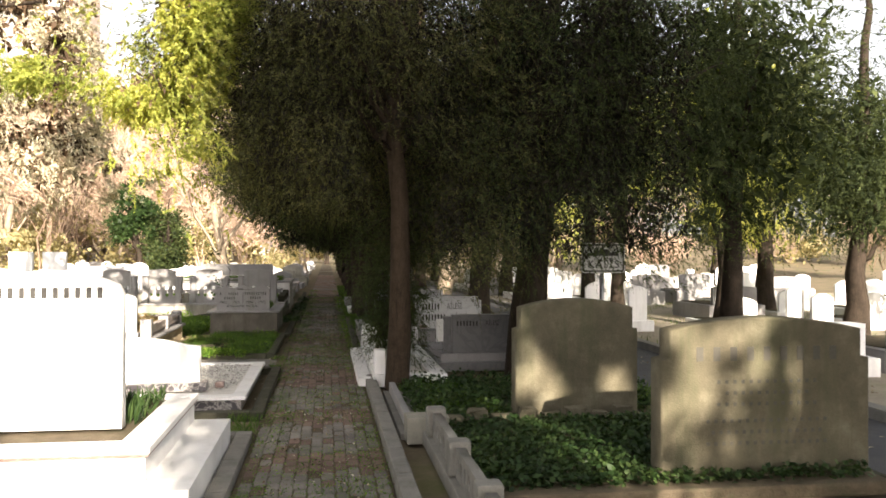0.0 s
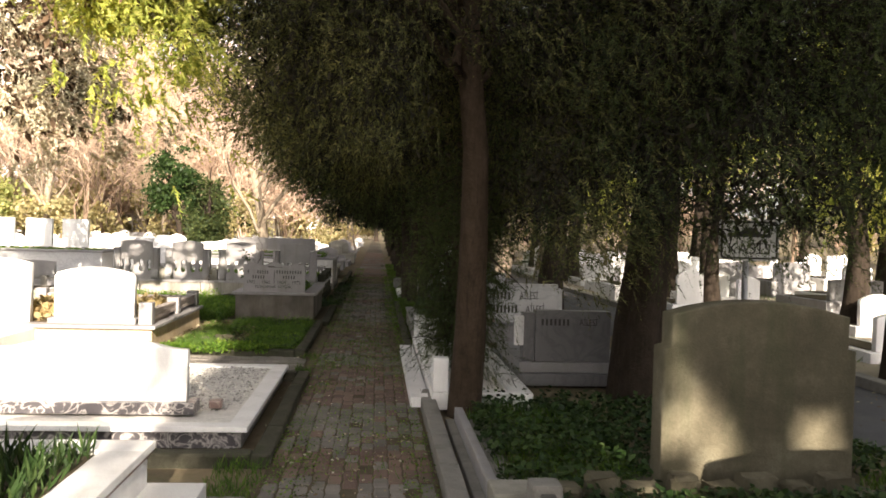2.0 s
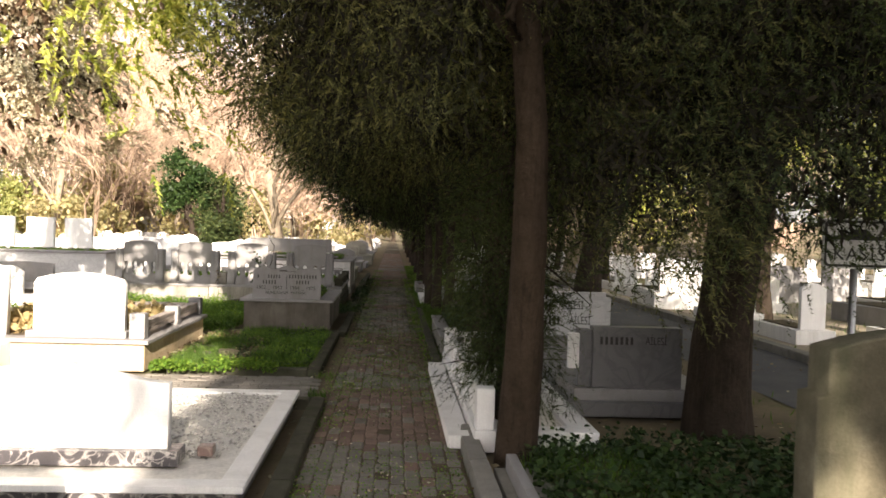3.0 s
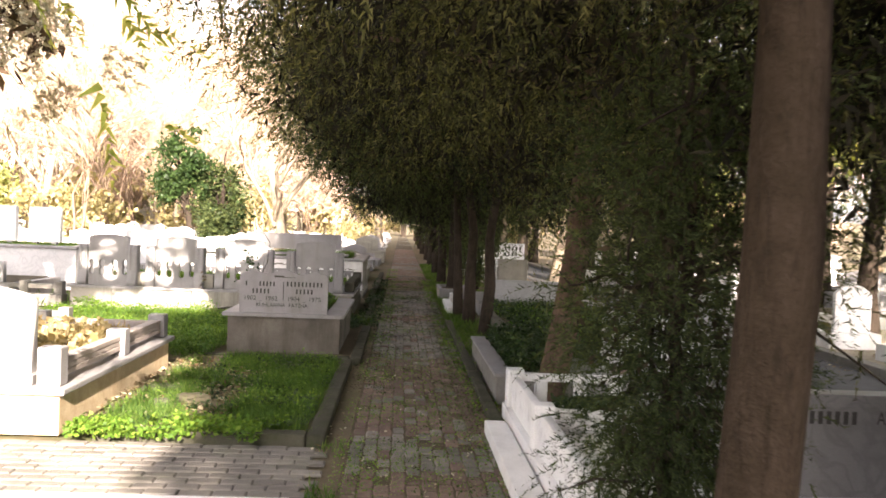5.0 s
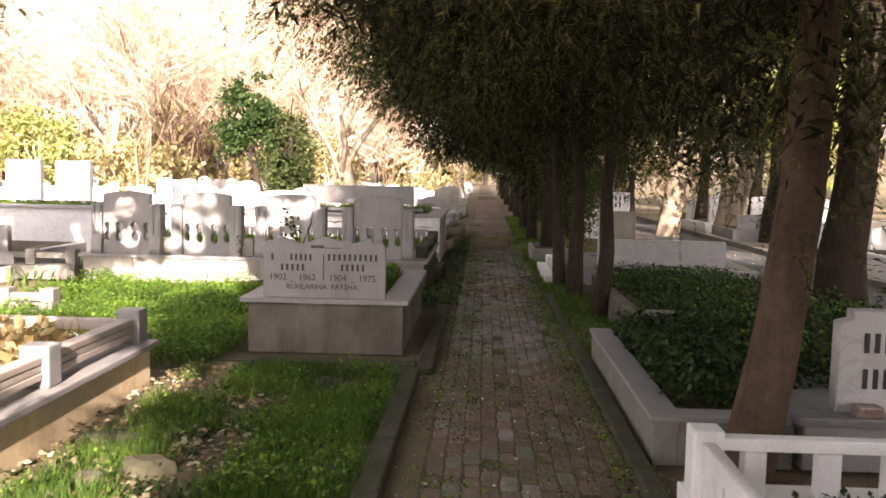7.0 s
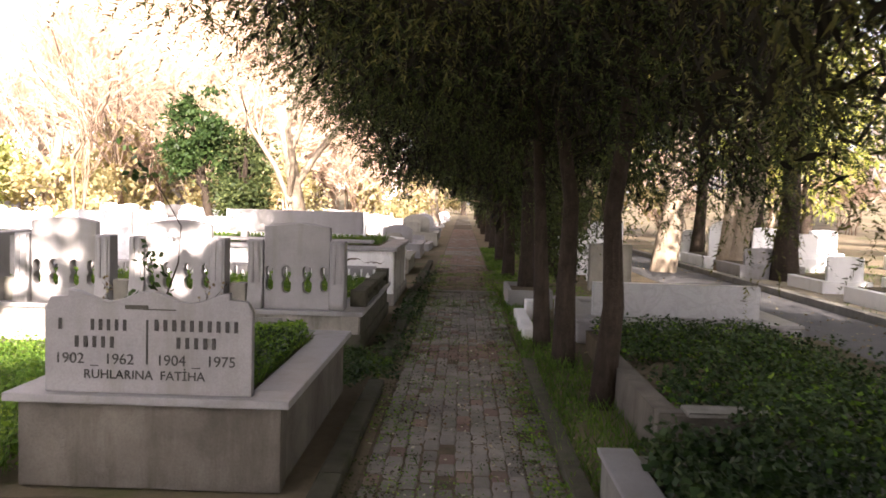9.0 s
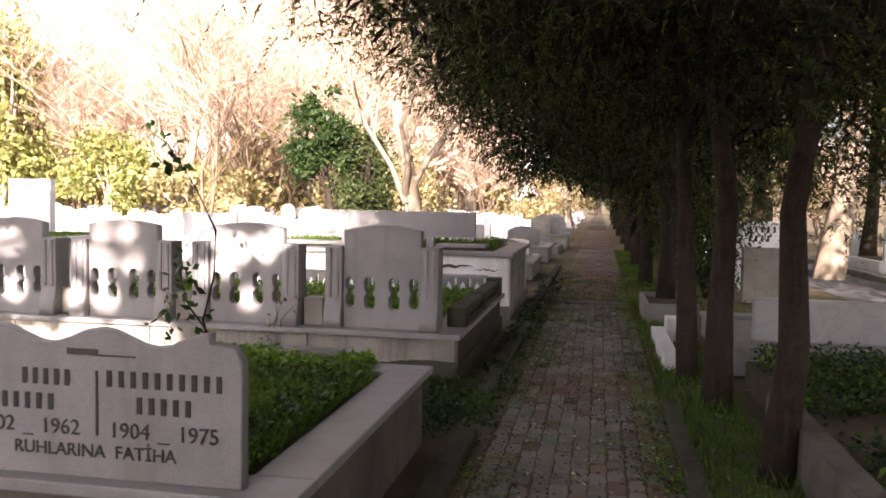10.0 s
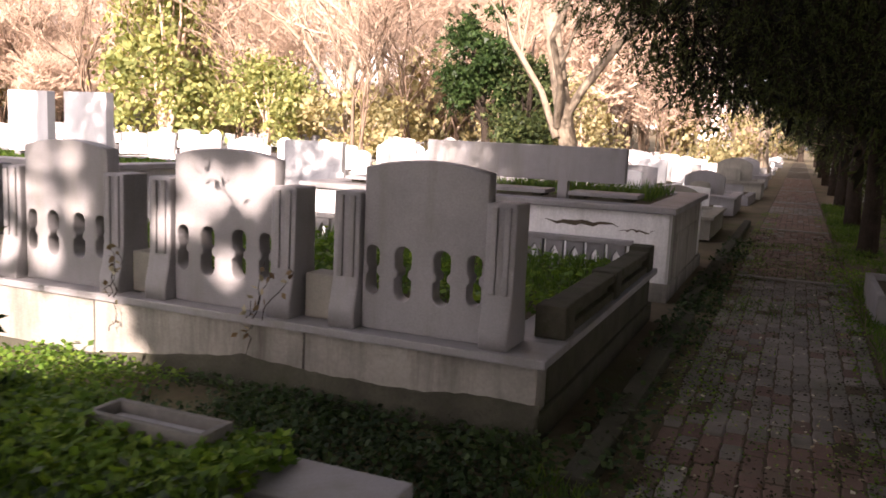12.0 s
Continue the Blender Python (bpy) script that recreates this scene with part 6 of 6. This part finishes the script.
leaves("weeds creeping over the front kerb of the plot", [(-2.1, -0.75, 16.0, 16.4, 0.05)], 4200, 0.04, 52, 0.1, -0.15, 2.2, None, "weeds", 0.7)
leaves("weeds spilling over the rim of the grey tomb", [(-1.93, -1.42, 22.1, 22.7, 0.465), (-1.42, -0.9, 22.1, 22.46, 0.465), (-1.0, -0.8, 22.3, 22.66, 0.47)], 9000, 0.032, 34, 0.1, -0.6)
blades("grass growing in the family plot", [(-5.0, -0.86, 25.15, 27.2, 0.385)], 7000, 0.16, 0.01, 8, -0.4)
leaves("weeds growing in the family plot", [(-5.0, -0.86, 25.1, 27.2, 0.385)], 5000, 0.06, 9, 0.14, -0.4)
blades("grass on the whitewashed tomb", [(-4.1, -0.9, 29.1, 30.7, 0.8)], 3500, 0.16, 0.012, 10, -0.4)
leaves("low plants on the long marble tomb", [(-10.1, -6.7, 27.8, 29.1, 0.86)], 3500, 0.05, 11, 0.05, -0.4)
leaves("dry brown plants filling the sunlit plot", [(-4.4, -2.45, 16.6, 18.8, 0.34)], 3500, 0.09, 12, 0.16, -0.3, 1.6, M_DRY, "dry_plants", 0.9)
blades("dry stalks in the sunlit plot", [(-4.4, -2.45, 16.6, 18.8, 0.34)], 1500, 0.25, 0.012, 13, -0.2, 1.6, M_DRY, "dry_plants", 0.7)
leaves("green shrubs overgrowing the walled plot", [(1.31, 1.92, 18.1, 20.25, 0.2)], 4500, 0.05, 14, 0.24, -0.7, 1.5, M_IVY, "shrubs", 0.7)
leaves("dark shrubs overgrowing the double grave plot", [(1.95, 3.5, 18.5, 20.9, 0.25), (1.4, 1.92, 18.8, 20.25, 0.18)], 17000, 0.04, 44, 0.3, -0.6, 1.2, M_IVY, "shrubs", 0.7)
leaves("green shoots among the shrubs of the double plot", [(1.95, 3.5, 18.5, 20.9, 0.25)], 1800, 0.04, 45, 0.34, -0.3, 1.2, M_WEED, "shrubs", 0.7)
leaves("low green shrubs under the tree row", [(1.78, 4.1, 21.25, 24.9, 0.18)], 16000, 0.042, 15, 0.2, -0.35, 0.9, M_IVY, "shrubs", 0.7)
leaves("low green shrubs under the tree row", [(1.78, 4.1, 21.3, 24.9, 0.18), (1.95, 4.2, 20.4, 21.0, 0.0)], 5000, 0.042, 16, 0.17, -0.25, 0.9, M_WEED, "shrubs", 0.7)
blades("rank grass along the shaded path edge", [(1.02, 1.6, 20.4, 44.0, 0.0)], 16000, 0.1, 0.009, 17, -0.1)
leaves("weeds along the shaded path edge", [(0.85, 1.6, 20.4, 34.0, 0.0), (1.1, 2.6, 28.0, 44.0, 0.0), (0.9, 1.14, 16.8, 20.5, 0.0)], 30000, 0.028, 18, 0.05, -0.15)
leaves("dark ivy covering the grave plot", [(1.6, 4.4, 8.1, 10.26, 0.08)], 17000, 0.05, 19, 0.12, -0.7, 1.3, M_IVY, "ivy", 0.6)
leaves("ivy and weeds in the small plot", [(1.4, 2.4, 10.5, 13.4, 0.0), (2.3, 4.3, 11.0, 13.2, 0.0)], 10000, 0.055, 20, 0.18, -0.35, 1.3, M_IVY, "ivy", 0.6)
blades("grass in the small plot", [(1.4, 2.4, 10.4, 13.4, 0.0), (3.75, 4.45, 10.0, 13.4, 0.0)], 6000, 0.13, 0.01, 21, -0.2)
blades("dark strappy plants in the white grave", [(-1.85, -0.8, 8.85, 9.88, 0.455)], 1100, 0.15, 0.018, 22, -1.0, mat=M_IVY)
blades("grass tufts rooted in the path joints", [(-0.1, 1.0, 4.0, 34.0, -0.005)], 14000, 0.045, 0.006, 23, 0.2, 1.1)
leaves("moss and small weeds in the path joints", [(-0.1, 1.0, 4.0, 34.0, 0.0)], 44000, 0.017, 24, 0.008, -0.04, 1.0, M_WEED, "moss", 0.3)
leaves("moss along the path edges", [(-0.2, 0.14, 4.0, 40.0, 0.0), (0.8, 1.02, 4.0, 40.0, 0.0)], 20000, 0.022, 25, 0.016, -0.05, 0.8, M_WEED, "moss", 0.3)
blades("grass at the foot of the kerbs", [(-0.45, -0.12, 10.4, 11.4, 0.0), (-0.3, -0.12, 14.7, 16.2, 0.0), (-0.5, -0.2, 22.9, 24.0, 0.0)], 2200, 0.08, 0.008, 26, -0.05)
leaves("weeds and grass at the foot of the tombs", [(-0.45, -0.1, 23.0, 34.0, 0.0)], 4000, 0.045, 27, 0.09, 0.02, 0.9, M_IVY)
leaves("small plants in the oval planter", [(1.42, 1.94, 16.25, 16.45, 0.28)], 900, 0.04, 28, 0.09, -2, 1.0, M_IVY, "plants", 0.8)
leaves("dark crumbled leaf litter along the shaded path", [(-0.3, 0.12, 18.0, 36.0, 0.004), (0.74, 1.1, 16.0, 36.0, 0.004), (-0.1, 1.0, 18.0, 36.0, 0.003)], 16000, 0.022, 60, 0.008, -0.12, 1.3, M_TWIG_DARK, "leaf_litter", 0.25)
M_MOSS = leafy("dark_moss", (0.022, 0.034, 0.01), (0.04, 0.06, 0.017), (0.07, 0.095, 0.03), 0.9, 0.15)
leaves("dark moss clumps grown over the path joints", [(-0.1, 1.0, 4.0, 36.0, 0.002), (-0.2, 0.2, 15.0, 36.0, 0.002), (0.75, 1.0, 15.0, 36.0, 0.002)], 34000, 0.02, 61, 0.01, 0.26, 3.6, M_MOSS, "moss", 0.4)
leaves("pale dry flecks of leaf scattered over the path", [(-0.35, 1.15, 8.0, 32.0, 0.01)], 700, 0.028, 62, 0.006, -1, 1.0, M_LITTER_PALE, "leaf_litter", 0.3)
leaves("brown fallen leaves on the path and its edges", [(-0.4, 1.2, 5.0, 32.0, 0.008), (0.6, 1.2, 8.0, 32.0, 0.008)], 5500, 0.026, 29, 0.006, -0.1, 0.8, M_LITTER, "leaf_litter", 0.25)
leaves("brown fallen leaves under the trees and on the road", [(1.2, 7.5, 6.0, 40.0, 0.0)], 6000, 0.05, 30, 0.01, -0.1, 0.5, M_LITTER, "leaf_litter", 0.25)
blades("sunlit grass verge by the road", [(3.7, 4.5, 9.0, 16.0, 0.0), (6.4, 20, 12, 40, 0.0)], 16000, 0.1, 0.014, 31, 0.0, 0.35)
blades("grass between the far graves", [(-28, -2, 31, 58, 0.0), (-14, -5, 16, 27, 0.0)], 30000, 0.2, 0.03, 32, -0.05, 0.4)


# a rose stem grows by the grey tomb
def rose():
    t = thing("rose_plant", "thin leafy rose stem rising beside the grey tomb", "plant", (-1.62, 22.55, 0.45))
    py, V, F = random.Random(8), [], []
    stem = [(-1.6, 22.5, 0.44), (-1.66, 22.5, 0.72), (-1.5, 22.35, 1.0), (-1.45, 22.3, 1.28), (-1.62, 22.42, 1.52), (-1.88, 22.58, 1.8), (-2.0, 22.6, 1.88)]
    tube_arrays(stem, [0.009, 0.008, 0.007, 0.006, 0.005, 0.004, 0.003], 6, V, F)
    side = [(-1.6, 22.5, 0.6), (-1.75, 22.5, 0.8), (-1.8, 22.5, 1.0), (-1.78, 22.48, 1.12)]
    tube_arrays(side, [0.007, 0.006, 0.004, 0.003], 5, V, F)
    V = [(x - 0.17 - 0.05 * z, y, z) for x, y, z in V]
    link_mesh("stem", mesh_from("stem", V, F, True), M_BARK, t)
    rng = np.random.default_rng(2)
    path = np.array(stem[5:] + side + [(-1.8, 22.5, 1.72), (-1.95, 22.6, 1.62), (-1.75, 22.5, 0.75), (-1.9, 22.5, 0.7), (-1.7, 22.5, 0.9)])
    p = path[rng.integers(0, len(path), 90)] + rng.normal(0, 0.055, (90, 3)) + np.array([-0.22, 0, 0])
    d = unit(rng.normal(0, 1, (90, 3)))
    s = unit(np.cross(d, rng.normal(0, 1, (90, 3))))
    sz = rng.uniform(0.6, 1.2, 90)
    link_mesh("leaves", quads_mesh("leaves", kites(p, d, s, 0.075 * sz, 0.05 * sz)), M_IVY, t)


rose()


def vine(x, seed):
    """A dead creeper hanging over the coping against a slotted stone."""
    t = thing("creeper", "thin dry creeper clinging to the slotted headstones", "plant", (x, 24.3, 0.4))
    py, V, F = random.Random(seed), [], []
    tips = []
    for k in range(4):
        p = Vector((x + py.uniform(-0.08, 0.08), 24.26, 0.4 if k else 0.2))
        path = [p]
        for i in range(6):
            p = p + Vector((py.uniform(-0.05, 0.05), 0.012 if p.z < 0.42 else 0.01, py.uniform(0.02, 0.07)))
            p.y = min(p.y, 24.38)
            path.append(p)
        tips += path[2:]
        tube_arrays(path, [0.0035, 0.003, 0.003, 0.0025, 0.002, 0.002, 0.0015], 5, V, F)
    link_mesh("stem", mesh_from("stem", V, F, True), M_BARK, t)
    rng = np.random.default_rng(seed)
    q = np.array([tuple(v) for v in tips])[rng.integers(0, len(tips), 22)] + rng.normal(0, 0.02, (22, 3)) - np.array([0, 0.01, 0])
    d = unit(rng.normal(0, 1, (22, 3)) + np.array([0, -0.5, -0.5]))
    s = unit(np.cross(d, rng.normal(0, 1, (22, 3))))
    link_mesh("leaves", quads_mesh("leaves", kites(q, d, s, np.full(22, 0.045), np.full(22, 0.03))), M_LITTER, t)


vine(-2.12, 3)
vine(-3.1, 9)


# ---- pavers of the path, piece by piece ----
BW, BL = (PX1 - PX0) / 11, 0.2


def paver(cx, cy, z, w, l):
    """A worn interlocking paver: six-sided outline with bowed long sides, body and chamfered top."""
    a, b, k = w / 2 - 0.0025, l / 2 - 0.006, 0.0035
    ring = [(-a + k, -b), (a - k, -b), (a + k, 0), (a - k, b), (-a + k, b), (-a - k, 0)]
    if w > l:
        ring = [(-a, -b + k), (0, -b - k), (a, -b + k), (a, b - k), (0, b + k), (-a, b - k)]
    lo = [(cx + x, cy + y, -0.02) for x, y in ring]
    md = [(x, y, z - 0.007) for x, y, _ in lo]
    hi = [(cx + x * (1 - 0.009 / a), cy + y * (1 - 0.009 / b), z) for x, y in ring]
    F = [tuple(range(12, 18))]
    for k in range(6):
        k2 = (k + 1) % 6
        F += [(k, k2, 6 + k2, 6 + k), (6 + k, 6 + k2, 12 + k2, 12 + k)]
    return lo + md + hi, F


own = {}
for key, mat in (("grey", M_BRICK_GREY), ("red", M_BRICK_RED)):
    V, F = paver(0, 0, 0, BW, BL)
    own[key] = mesh_from("paver", V, F)
    own[key].materials.append(mat)
runs = {"grey": ([], []), "red": ([], [])}
rb = random.Random(12)
for col in range(11):
    x = PX0 + BW * (col + 0.5)
    y0 = -4.0 + (0.1 if col % 2 else 0.0) + rb.uniform(-0.03, 0.03)
    for j in range(340):
        y = y0 + j * BL
        kind = "red" if red_row(j) != (rb.random() < 0.12) else "grey"
        z = 0.004 * noise.noise(Vector((x * 3, y * 2, 0))) + rb.uniform(-0.007, 0.006)
        if 13.4 <= y < 18.8:
            ob = new("paver", own[kind])
            ob.parent, ob.location = bed, (x + rb.uniform(-0.004, 0.004), y, z)
            ob.rotation_euler = (rb.uniform(-0.015, 0.015), rb.uniform(-0.025, 0.025), rb.uniform(-0.035, 0.035))
        elif min(abs(y - yb) for yb in (30.3, 36.2, 44.0, 53.0)) > 0.16:
            V, F = runs[kind]
            s = len(V)
            v, f = paver(x + rb.uniform(-0.004, 0.004), y + rb.uniform(-0.006, 0.006), z, BW, BL)
            V += v
            F += [tuple(s + i for i in q) for q in f]
for kind, mat in (("grey", M_BRICK_FAR), ("red", M_BRICK_RFAR)):
    V, F = runs[kind]
    ob = link_mesh(kind + "_pavers", mesh_from("pavers", V, F), mat, bed)
    tagged(ob, kind=("stuff"))
# the paved gap between the pebble grave and the grass plot
gap = thing("pavement", "paved strip between two grave plots", "path", (-1.1, 15.4, 0), kind="structure")
V, F = [], []
for i in range(12):
    for j in range(12):
        v, f = paver(-0.24 - BL * (i + 0.5) - (0.1 if j % 2 else 0), 14.78 + BW * (j + 0.5) * 1.12, rb.uniform(-0.004, 0.004), BL, BW * 1.1)
        s = len(V)
        V += v
        F += [tuple(s + k for k in q) for q in f]
tagged(link_mesh("pavers", mesh_from("pavers", V, F), M_BRICK_FAR, gap), kind="stuff")
